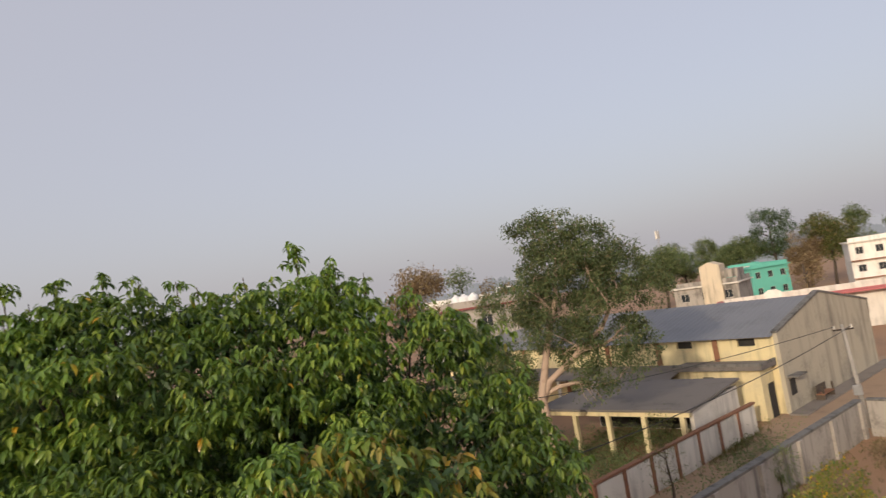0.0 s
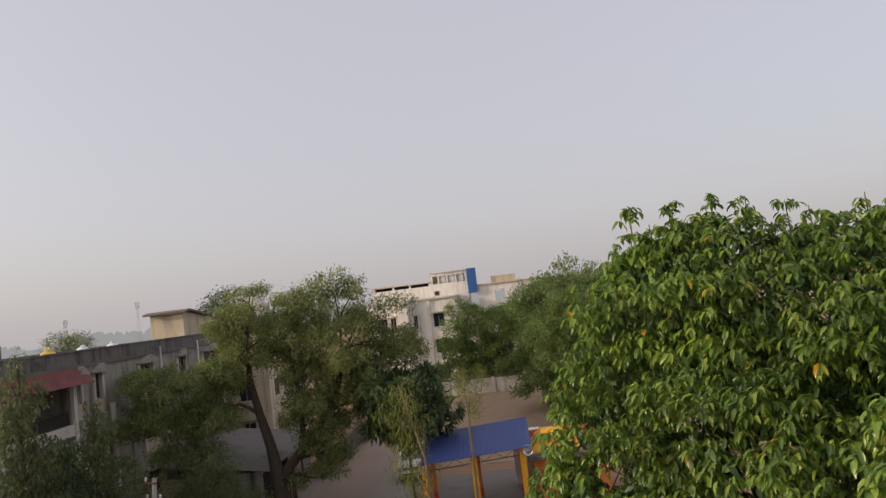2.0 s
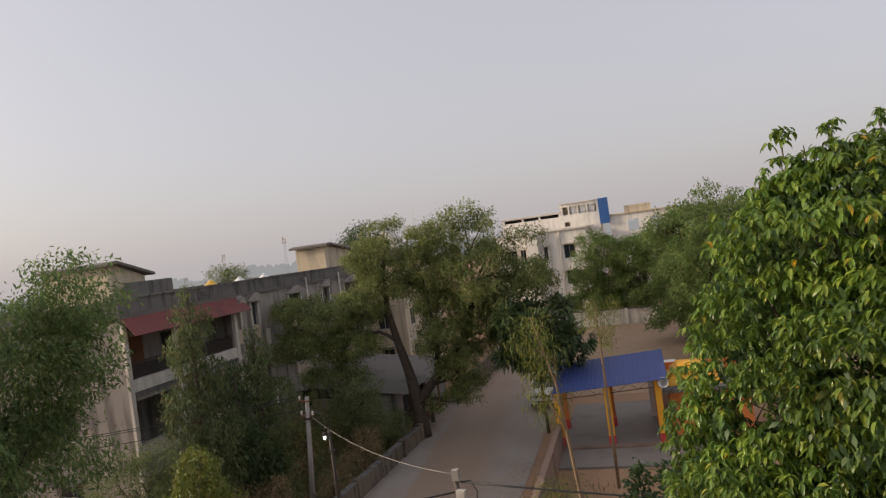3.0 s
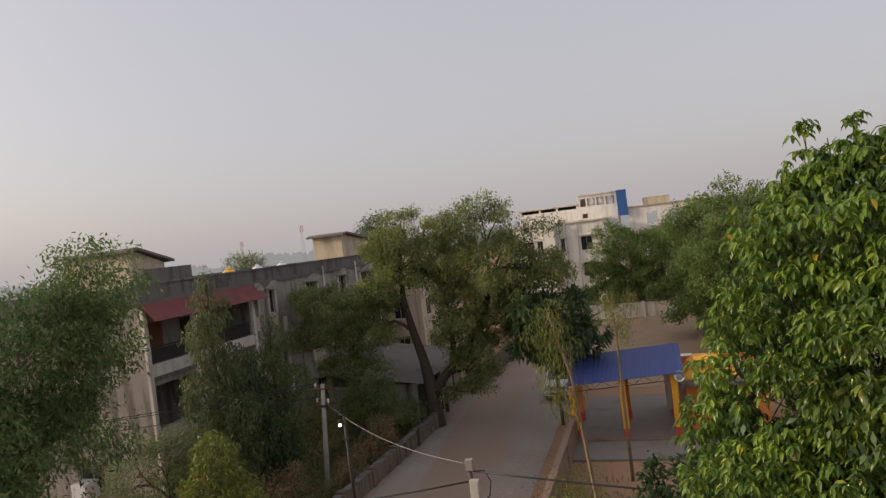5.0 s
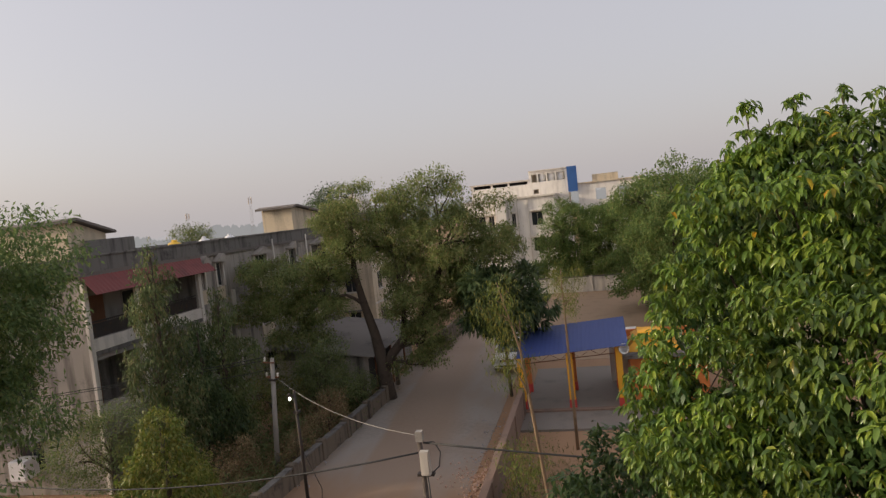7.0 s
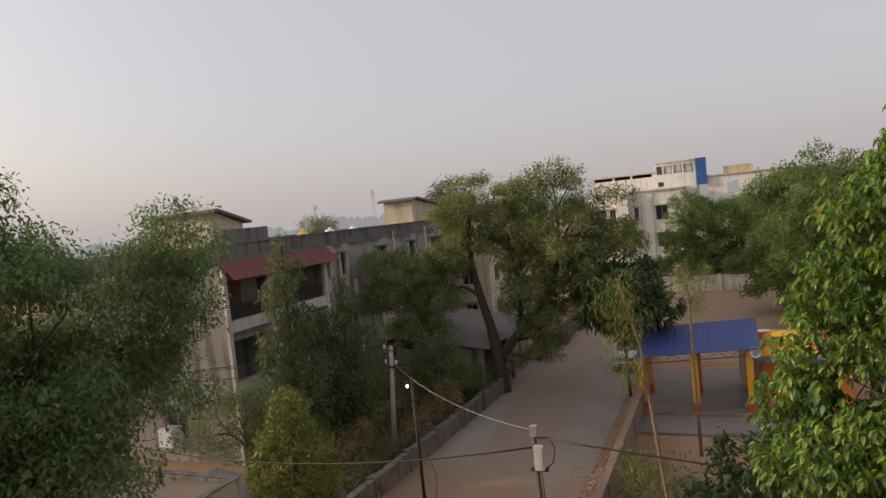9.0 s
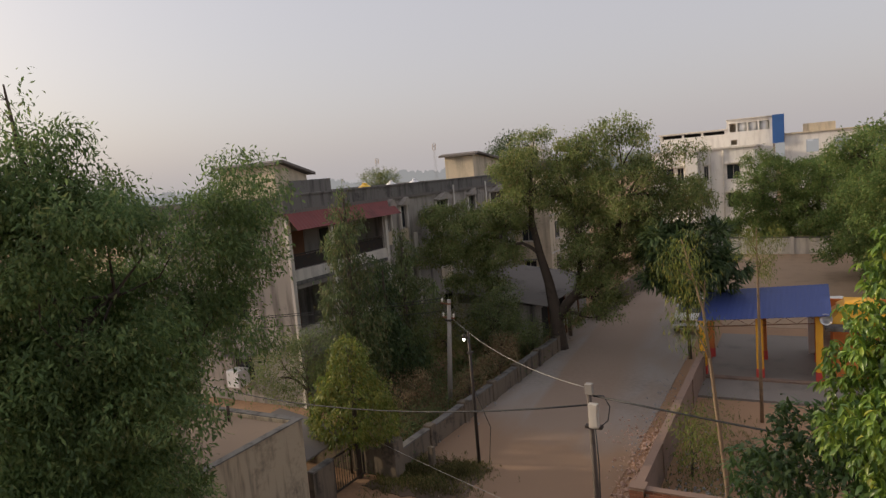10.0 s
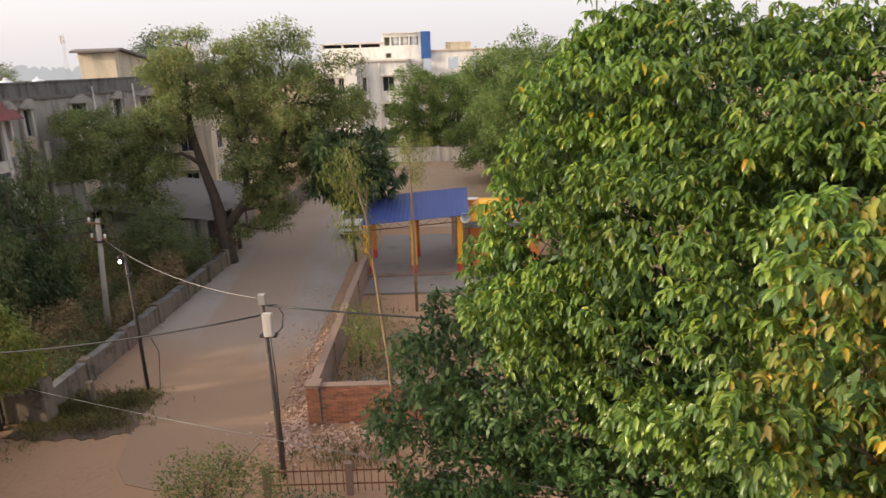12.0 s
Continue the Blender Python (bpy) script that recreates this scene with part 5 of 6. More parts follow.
def lane_pole():
    ob = thing("utility_pole", (38.6, 9.05, 0), "leaning concrete pole with power lines by the lane", "utility pole")
    ob.matrix_world = pose(38.6, 9.05, 0, -3.5, 0, 0)
    part("shaft", tube(bmesh.new(), [(0, 0, -0.1), (0, 0, 5.3)], (0.15, 0.1), 4), M_POLE, ob)
    part("crossarm", boxes((-0.04, 0.04, -0.5, 0.5, 5.0, 5.08)), M_IRON, ob)
    part("meter_box", boxes((-0.34, -0.13, -0.2, 0.2, 1.7, 2.2)), M_CHROME, ob, "", 0.02)
    for y in (-0.4, 0.4):
        part("insulator", lathe(bmesh.new(), [(0.02, 0), (0.05, 0.05), (0.03, 0.1), (0.05, 0.15), (0.02, 0.18)], (0, y, 5.08), 8), M_WHITE, ob)


lane_pole()
cable((38.5, 9.75, 5.2), (22.0, 22.0, 4.6), 0.4, 0.018, M_BLACKPL, "thin power line over the factory yard")
cable((38.5, 8.95, 5.2), (17.0, 15.5, 3.4), 0.5, 0.022, M_BLACKPL, "black power line sagging over the lane")


def bench():
    ob = thing("bench", (44.2, 12.4, 0), "old brown wooden bench against the gable", "bench", rz=-5)
    part("seat", boxes((0, 1.7, 0, 0.45, 0.42, 0.48)), M_BROWN, ob)
    part("backrest", boxes((0.1, 1.6, 0.42, 0.48, 0.5, 0.95)), M_BARK, ob)
    for x in (0.0, 1.6):
        part("side", boxes((x, x + 0.1, -0.02, 0.5, 0.0, 0.42)), M_BARK, ob)
        part("arm_post", boxes((x, x + 0.1, 0.0, 0.1, 0.481, 0.95)), M_BARK, ob)


bench()


def block_house(name, az, dist, width, depth, height, wall_mat, label, storeys, cols, turn=0.0, roof_mat=None, band=None):
    """A plain far house: walls with windows on the side towards the street, roof slab and parapet."""
    a = radians(az)
    ob = thing(name, (dist * math.sin(a), dist * math.cos(a), 0), label, "building", rz=-az + turn)
    s = height / storeys
    wins = [(-width / 2 + width * (c + 0.3) / cols, -width / 2 + width * (c + 0.7) / cols, s * k + s * 0.35, s * k + s * 0.75) for k in range(storeys) for c in range(cols)]
    part("wall", wall(bmesh.new(), "y", 0, 0.25, -width / 2, width / 2, 0, height, wins), wall_mat, ob)
    for row in ((-width / 2, -width / 2 + 0.25, 0.253, depth, 0, height), (width / 2 - 0.25, width / 2, 0.253, depth, 0, height), (-width / 2 + 0.253, width / 2 - 0.253, depth - 0.25, depth, 0, height)):
        part("wall", boxes(row), wall_mat, ob)
    part("roof", boxes((-width / 2 - 0.3, width / 2 + 0.3, -0.4, depth + 0.2, height + 0.002, height + 0.18)), roof_mat or M_LIGHT, ob)
    part("parapet", boxes((-width / 2, width / 2, 0, 0.2, height + 0.183, height + 0.8), (width / 2 - 0.2, width / 2, 0.203, depth, height + 0.183, height + 0.8)), wall_mat, ob)
    for w in wins:
        window(ob, "y", 0, 1, *w)
    if band:
        for k in range(1, storeys):
            part("band", boxes((-width / 2, width / 2, -0.5, -0.003, s * k - 0.1, s * k + 0.05)), band, ob)
    return ob


h = block_house("house", 67.4, 96, 8.5, 8, 5.6, M_GREYWALL, "weathered beige two-storey house with a stair tower", 2, 3, -15)
part("stair_tower", prism(bmesh.new(), [(-0.2, 0), (2.4, 0), (2.4, 8.3), (1.1, 8.8), (-0.2, 8.3)], -0.6, 2.5, "y"), M_CREAM, h)
part("upper_room", boxes((2.41, 4.2, 1, 5, 6.4, 7.5)), M_GREYWALL, h)
h = block_house("house", 72.3, 135, 7.6, 9, 5.9, M_GREEN, "bright mint-green two-storey house", 2, 3, 35, M_GREEN)
h = block_house("house", 70.5, 148, 6.0, 7, 6.0, M_GREEN, "faded green house behind another", 2, 2, 10)
h = block_house("school_building", 76.5, 80, 22.0, 7, 3.9, M_LIGHT, "long low white school with a maroon roof edge", 1, 6, 12, M_PINK)
part("arched_sign", prism(bmesh.new(), [(-7.0, 4.2), (-5.2, 4.2), (-5.2, 4.75), (-5.7, 5.1), (-6.5, 5.1), (-7.0, 4.75)], -0.3, -0.12, "y"), M_WHITE, h)
part("roof_edge", boxes((-11.4, 11.4, -1.2, -0.41, 3.75, 3.95)), M_PINK, h, "maroon roof edge")
h = block_house("house", 80.9, 118, 13.0, 10, 8.1, M_WHITE, "white three-storey house with sunshade bands", 3, 5, 8, M_LIGHT, M_BROWN)
h = block_house("house", 49.3, 62, 8.5, 8, 8.3, M_GREYWALL, "greyish house with a reddish roof edge behind trees", 3, 3, -10, M_TERRACOTTA)
part("roof_rail", tube(bmesh.new(), [(1.2, 0.6, 8.48), (1.2, 0.6, 9.9), (4.0, 0.6, 9.75)], 0.06, 6), M_WHITE, h, "white pipe rail")
for az, d in ((46.9, 64.2), (47.6, 64.0), (48.4, 63.8)):
    water_tank((d * math.sin(radians(az)), d * math.cos(radians(az)), 8.48), M_TANKW, "white plastic water tank on the greyish house", 0.5, 1.25)
h = block_house("house", 47.0, 95, 10.0, 8, 8.5, M_WHITE, "white house far behind the trees", 3, 4, 0)

def phone_mast(az, dist, top, label):
    a = radians(az)
    ob = thing("lattice_mast", (dist * math.sin(a), dist * math.cos(a), 0), label, "mast")
    bm = bmesh.new()
    w = top * 0.035
    for sx, sy in ((-1, -1), (1, -1), (1, 1), (-1, 1)):
        tube(bm, [(sx * w, sy * w, 0), (sx * w * 0.25, sy * w * 0.25, top)], 0.03, 4)
    for k in range(14):
        z0, z1 = top * k / 14, top * (k + 1) / 14
        f0, f1 = w * (1 - 0.75 * k / 14), w * (1 - 0.75 * (k + 1) / 14)
        for s in (-1, 1):
            tube(bm, [(-f0, s * f0, z0), (f1, s * f1, z1)], 0.012, 3)
            tube(bm, [(s * f0, -f0, z0), (s * f1, f1, z1)], 0.012, 3)
    part("lattice", bm, M_POLE, ob)
    for x in (-0.75, 0.75):
        part("antenna", boxes((x - 0.15, x + 0.15, -0.2, 0.2, top * 0.86, top * 0.98)), M_LIGHT, ob)


phone_mast(64.5, 200, 19.0, "far phone mast with panel antennas")
phone_mast(-34.0, 330, 21.0, "far thin lattice mast in the haze")
phone_mast(-29.0, 330, 26.0, "far tall lattice mast in the haze")


# ---- trees and plants ----
def near_tree():
    """The broad-leaved tree beside the terrace."""
    base = (4.6, 7.2, 0)
    ob = thing("broadleaf_tree", base, "dense broad-leaved tree with drooping glossy leaves", "tree")
    rng = np.random.default_rng(21)
    lobes = [(-3.0, 0.9, 9.15, 0.72, 1.0), (-2.85, 0.9, 9.8, 0.5, 1.0), (-2.3, 0.8, 10.0, 0.55, 0.9), (-2.5, 0.8, 9.55, 0.95, 0.9), (-1.8, 0.6, 9.65, 1.05, 0.9), (-0.9, 0.2, 9.55, 1.05, 0.9), (0.1, -0.1, 9.6, 1.1, 0.95), (1.0, -0.9, 9.1, 1.05, 0.9), (-1.35, -0.5, 9.3, 0.9, 0.9), (-0.3, -0.7, 9.3, 0.9, 0.9), (1.4, -1.2, 8.6, 1.0, 0.9),
             (-3.4, 0.8, 7.9, 0.8, 1.0), (-3.45, 0.75, 6.9, 0.9, 1.0), (-2.4, 0.6, 6.2, 1.0, 1.0), (-2.0, -0.3, 8.2, 1.25, 0.95), (-1.9, -0.5, 6.8, 1.35, 0.95), (-0.5, -0.9, 8.2, 1.25, 0.9),
             (-0.5, -1.4, 7.0, 1.35, 0.9), (-0.4, -1.5, 5.6, 1.45, 0.9), (0.9, -1.7, 7.9, 1.15, 0.9), (1.0, -2.1, 6.6, 1.25, 0.9), (1.0, -2.1, 5.2, 1.35, 0.85), (1.6, -1.5, 7.3, 0.95, 0.9), (1.9, -1.9, 5.7, 1.05, 0.9), (1.5, -0.8, 8.0, 0.95, 0.9),
             (1.5, 0.4, 6.6, 1.4, 0.9), (1.0, -1.9, 3.8, 1.4, 0.8), (0.2, 1.2, 7.8, 1.7, 0.9), (-1.6, 1.6, 7.6, 1.7, 1.0), (0.0, 0.3, 6.4, 2.2, 1.0), (-1.6, 1.4, 5.6, 1.6, 1.0),
             (-1.9, -2.7, 8.55, 0.5, 0.8), (-1.3, -3.0, 8.5, 0.5, 0.8), (-0.8, -3.2, 8.3, 0.5, 0.8), (-1.6, -2.9, 7.8, 0.55, 0.8), (-1.0, -3.2, 7.5, 0.6, 0.8), (-2.0, -2.6, 7.2, 0.5, 0.8), (-1.2, -2.9, 6.7, 0.6, 0.8), (-0.5, -3.0, 7.2, 0.6, 0.8)]
    trunk = [(0, 0, -0.1), (0.1, 0.05, 2.0), (-0.1, 0.1, 4.0), (0.05, 0.2, 6.0), (0.0, 0.4, 8.0)]
    wood = limbs(bmesh.new(), rng, trunk, (0.3, 0.25, 0.2, 0.14, 0.06), lobes, 6)
    p, w = lobe_points(rng, lobes, 12, 0.70, 0.6)
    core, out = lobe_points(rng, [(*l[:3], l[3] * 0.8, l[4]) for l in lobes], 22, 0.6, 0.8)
    q, v = lobe_points(rng, sprays(rng, lobes, 2.2, 0.22, 0.46, 0.5, 0.82, 0.5), 26, 0, 0.35)
    p, w = np.concatenate([p, q]), np.concatenate([w, v])
    # tall shoots above the crown
    for x, y, z, n in ((-3.1, 0.9, 10.12, 8), (-2.84, 0.9, 10.68, 9), (-2.34, 0.85, 10.64, 10), (-1.9, 0.75, 10.68, 8), (-1.55, 0.6, 10.62, 8), (-2.6, 0.9, 10.45, 8), (-2.12, 0.8, 10.4, 6), (-1.2, 0.4, 10.5, 7), (-2.85, 0.9, 10.32, 9), (-2.4, 0.85, 10.3, 8), (-0.5, 0.1, 10.45, 6), (0.15, -0.1, 10.75, 11), (0.5, -0.3, 10.5, 7), (-3.3, 1.0, 9.7, 7), (1.2, -0.9, 10.1, 6), (-1.0, 0.3, 10.4, 5), (0.8, -0.6, 10.3, 6), (-1.9, 0.6, 10.45, 5)):
        q = np.array([x, y, z]) + np.clip(rng.normal(0, 1, (n, 3)), -1.5, 1.5) * np.array([0.06, 0.06, 0.13])
        p, w = np.concatenate([p, q]), np.concatenate([w, unit(rng.normal(0, 0.5, (n, 3)) + np.array([0, 0, 0.5]))])
        tube(wood, [(x * 0.9, y * 0.9, z - 1.3), (x * 0.98, y, z - 0.5), (x, y, z + 0.15)], (0.018, 0.012, 0.005), 5, False)
    part("trunk", wood, M_BARK, ob)
    worn = (np.linalg.norm(p - np.array([-1.3, -3.0, 7.9]), axis=1) < 1.25) & (rng.uniform(0, 1, len(p)) < 0.6)
    leaf_mesh("crown", rng, p[~worn], w[~worn], 8, 0.115, 0.04, 0.95, 0.25, LEAF_NEAR, L_NEAR, ob, "", 0.018, 0.85, True)
    # filler leaves, coloured darker to carry the shade inside the crown
    leaf_mesh("inner_foliage", rng, core, out, 8, 0.14, 0.05, 0.9, 0.25, LEAF_FAR, L_SHADED, ob, "dark leaves filling the crown, inner shade put into their colour", 0.05, 0.9)
    leaf_mesh("turning_leaves", rng, p[worn], w[worn], 7, 0.118, 0.043, 1.1, 0.25, LEAF_NEAR, L_TURN, ob, "yellowing and browning leaves", 0.02, 0.8, True)
    me = bpy.data.meshes.new("leaf")
    tv, tf = LEAF_NEAR
    me.from_pydata([tuple(v * np.array([0.12, 0.042, 0.12])) for v in tv], [], tf)
    me.materials.append(L_NEAR)
    near = p[(p[:, 2] > 3.6) & (p[:, 0] * base[0] + p[:, 1] * base[1] < -4.0)]
    for q in near[rng.choice(len(near), min(280, len(near)), replace=False)]:
        leaf = new("leaf", me)
        leaf.parent = ob
        leaf.matrix_local = pose(*q, rng.uniform(-25, 25), rng.uniform(25, 75), rng.uniform(0, 360))
    return ob


near_tree()

# the tree's lower boughs, kept apart; their shade is put into the leaf colour
tree("lower_shaded_boughs", (2.3, 7.9, 0), "dark green lower boughs as a separate tree, shade put into their leaf colour", [(-0.8, 0.1, 5.6, 1.0, 1.0), (0.4, -1.2, 5.3, 1.4, 0.9), (-1.9, 0.6, 5.6, 0.85, 0.8), (-2.9, 0.7, 5.1, 0.6, 0.7), (-2.0, 0.6, 6.35, 0.55, 0.8), (-2.5, 0.6, 5.8, 0.65, 0.8), (-2.7, 0.6, 4.4, 0.7, 0.8), (-2.0, 0.6, 4.3, 0.95, 0.8), (-1.3, 0.0, 6.0, 0.8, 0.8), (-0.6, -0.5, 3.8, 1.4, 0.8), (1.4, -1.9, 3.8, 1.5, 0.8), (1.2, -1.9, 4.9, 1.3, 0.8), (-2.2, 0.2, 3.0, 1.1, 0.8), (-1.2, -0.8, 2.6, 1.2, 0.7)],
     [(0, 0, -0.1), (-0.1, 0, 1.6), (-0.2, 0, 3.4), (-0.4, 0, 5.2)], (0.16, 0.13, 0.1, 0.05), L_SHADED, 20, 8, 0.125, 0.042, 35, droop=0.7, reach=0.4, scatter=0.04, twigs=5, template=LEAF_MID, inner=0.7, spray=(1.5, 0.25, 0.45, 0.5, 26))

# the feathery tree by the cottage
rng = np.random.default_rng(531)
crown = heap(rng, 30, -0.7, -0.4, 6.2, 3.8, 3.7, 4.2, 0.9, 1.6, 0.8) + [(0.0, 0.0, 11.85, 0.32, 1.6), (0.0, 0.05, 11.3, 0.5, 1.2), (0.1, 0.1, 10.8, 0.65, 1.2), (-0.1, 0.0, 10.3, 0.85, 1.0), (1.35, 2.3, 8.2, 0.8, 0.9), (1.5, 2.7, 8.9, 0.65, 0.9), (0.5, 0.75, 11.0, 0.4, 1.4), (0.45, 0.65, 10.6, 0.6, 1.0), (0.3, 0.5, 10.0, 0.8, 1.0), (0.35, 0.4, 9.4, 0.9, 1.0), (-0.3, -0.1, 10.0, 0.8, 0.9), (-0.9, -0.5, 10.2, 0.9, 0.9), (-1.6, -1.0, 10.4, 0.8, 1.0), (1.65, 3.0, 10.1, 0.5, 1.1), (1.6, 2.9, 9.6, 0.6, 1.0), (1.5, 2.2, 8.8, 1.1, 0.9), (1.4, 1.9, 7.0, 1.2, 0.9), (0.7, 1.2, 5.0, 1.2, 0.9), (0.2, 0.2, 3.4, 1.3, 0.9), (0.8, 1.0, 8.4, 1.8, 0.9), (0.5, 0.2, 5.4, 2.0, 0.9), (0.0, -1.0, 3.4, 1.9, 0.8), (1.3, 2.9, 9.8, 0.5, 1.0), (1.6, 3.0, 9.0, 0.7, 0.9), (1.7, 2.9, 8.0, 0.85, 0.9), (1.6, 2.7, 7.0, 0.9, 0.9), (1.3, 2.3, 5.8, 1.0, 0.9), (1.0, 1.8, 4.4, 1.0, 0.9)] + heap(rng, 26, -0.5, -0.2, 6.4, 4.5, 4.3, 4.5, 0.35, 0.6, 1.1)


def clear_of_cottage(l):
    """Low lobes keep to the south of the cottage terrace, and the crown dips between its two leaders."""
    x, y = l[0] - 11.6, l[1] + 6.4
    az = math.degrees(math.atan2(x, y))
    edge = az + math.degrees(l[3] / math.hypot(x, y))
    if edge > -45.2 and l[2] < 9.0:
        return False
    if -55.0 < az < -48.6 and l[2] + 0.8 * l[3] > 9.75:
        return False
    return l[2] > 6.6 or edge < -51.0


tree("feathery_tree", (-11.6, 6.4, 0), "tall dark feathery tree beside the cottage", [l for l in crown if clear_of_cottage(l)],
     [(0, 0, -0.1), (0.1, 0.1, 2.6), (-0.1, 0.1, 5.0), (0.1, 0.2, 7.4), (0.1, 0.1, 10.2), (0.0, 0.0, 12.1)], (0.3, 0.24, 0.19, 0.13, 0.06, 0.015), L_FEATHER, 7, 8, 0.12, 0.04, 31, droop=1.0, reach=0.5, scatter=0.1, twigs=5, inner=0.55, spray=(0.75, 0.45, 0.85, 0.5, 30))

# the cone-shaped tree on the verge
rng = np.random.default_rng(77)
tree("verge_tree", (-13.45, 17.1, 0), "small cone-shaped tree with yellowing drooping leaves", [(0, 0, 4.3, 0.55, 1.1), (0.05, 0, 3.6, 0.85, 1.0), (-0.25, 0.1, 2.9, 1.05, 0.9), (0.4, -0.1, 2.8, 1.0, 0.9), (-0.55, -0.1, 2.1, 0.95, 0.8), (0.6, 0.2, 2.1, 0.95, 0.8), (0, -0.5, 2.2, 1.0, 0.8)],
     [(0, 0, -0.1), (0, 0, 1.2), (0.05, 0, 2.6), (0, 0, 4.0)], (0.11, 0.10, 0.07, 0.03), L_LIME, 42, 6, 0.17, 0.055, 41, droop=1.3, reach=0.3, scatter=0.06)


def mast_tree(loc, top, r, seed, label, leaf=None):
    """A narrow tree whose foliage hangs down close to the trunk."""
    rng = np.random.default_rng(seed)
    lobes = []
    n = int(top * 1.5)
    for k in range(n):
        z = top * (0.18 + 0.76 * k / n)
        rr = r * (1.0 - 0.68 * (k / n) ** 1.6) * rng.uniform(0.75, 1.1)
        lobes.append((rng.normal(0, 0.35 * r), rng.normal(0, 0.35 * r), z, rr, 1.1))
    lobes.append((0, 0, top * 0.965, r * 0.2, 1.8))
    return tree("mast_tree", loc, label, lobes, [(0, 0, -0.1), (0, 0, top * 0.5), (0.1, 0, top * 0.95)], (0.14, 0.1, 0.04), leaf or L_NEEM, 22, 7, 0.2, 0.055, seed, droop=1.9, reach=0.25, scatter=0.12, inner=0.6, group="trees before the flats")


mast_tree((-16.7, 21.9, 0), 10.0, 0.95, 51, "tall narrow tree with hanging yellow-green leaves", L_YARD)
mast_tree((-16.0, 24.9, 0), 7.7, 1.0, 52, "narrow tree with hanging dull green leaves", L_NEEM)
mast_tree((-16.2, 23.5, 0), 6.4, 1.0, 53, "bushy narrow tree with dark hanging leaves", L_DARK)
leafy("garden_tree", (-17.3, 19.3, 0), "low dull green garden tree beside the flats", 10, (0, 0, 3.0, 2.4, 2.0, 1.6), (0.7, 1.1, 0.8), L_NEEM, 61, (0, 0, 2.6), 0.09, 26, 7, 0.11, 0.04, scatter=0.12)
leafy("garden_tree", (-15.4, 27.5, 0), "low olive garden tree by the street wall", 10, (0, 0, 2.5, 1.8, 2.6, 1.7), (0.6, 1.0, 0.8), L_OLIVE, 62, (0, 0, 2.2), 0.08, 26, 7, 0.12, 0.04, scatter=0.12)
leafy("garden_tree", (-14.0, 30.6, 0), "dense dark garden tree in front of the shed", 16, (0, 0, 2.7, 1.7, 1.9, 1.9), (0.6, 0.95, 0.8), L_NEEM, 65, (0, 0, 2.6), 0.09, 28, 7, 0.11, 0.04, scatter=0.12)
leafy("garden_shrub", (-12.75, 27.6, 0), "dry brown scrub leaning over the street wall", 12, (0, 0, 1.3, 0.8, 2.6, 1.1), (0.35, 0.6, 0.9), L_DRY, 66, (0, 0, 1.0), 0.05, 30, 6, 0.11, 0.035, scatter=0.12, category="shrub")
leafy("garden_shrub", (-12.7, 24.2, 0), "leafless brown scrub hanging over the street wall", 10, (0, 0, 1.0, 0.7, 1.8, 0.8), (0.3, 0.5, 0.9), L_DRY, 68, (0, 0, 0.8), 0.04, 22, 6, 0.10, 0.03, scatter=0.12, category="shrub", twigs=6)
leafy("garden_shrub", (-12.6, 31.6, 0), "dull green scrub leaning over the street wall", 10, (0, 0, 1.3, 0.8, 1.8, 1.2), (0.35, 0.6, 0.9), L_NEEM, 67, (0, 0, 1.0), 0.05, 30, 6, 0.11, 0.035, scatter=0.12, category="shrub")
leafy("garden_shrub", (-14.6, 22.0, 0), "straggling dry shrub behind the street wall", 9, (0, 0, 1.1, 1.2, 2.6, 1.0), (0.4, 0.7, 0.8), L_DRY, 63, (0, 0, 1.0), 0.05, 26, 6, 0.11, 0.035, scatter=0.12, category="shrub")
leafy("garden_shrub", (-14.9, 31.0, 0), "dark shrub against the street wall", 9, (0, 0, 1.6, 1.5, 2.8, 1.5), (0.5, 0.9, 0.8), L_NEEM, 64, (0, 0, 1.4), 0.06, 26, 6, 0.11, 0.04, scatter=0.12, category="shrub")

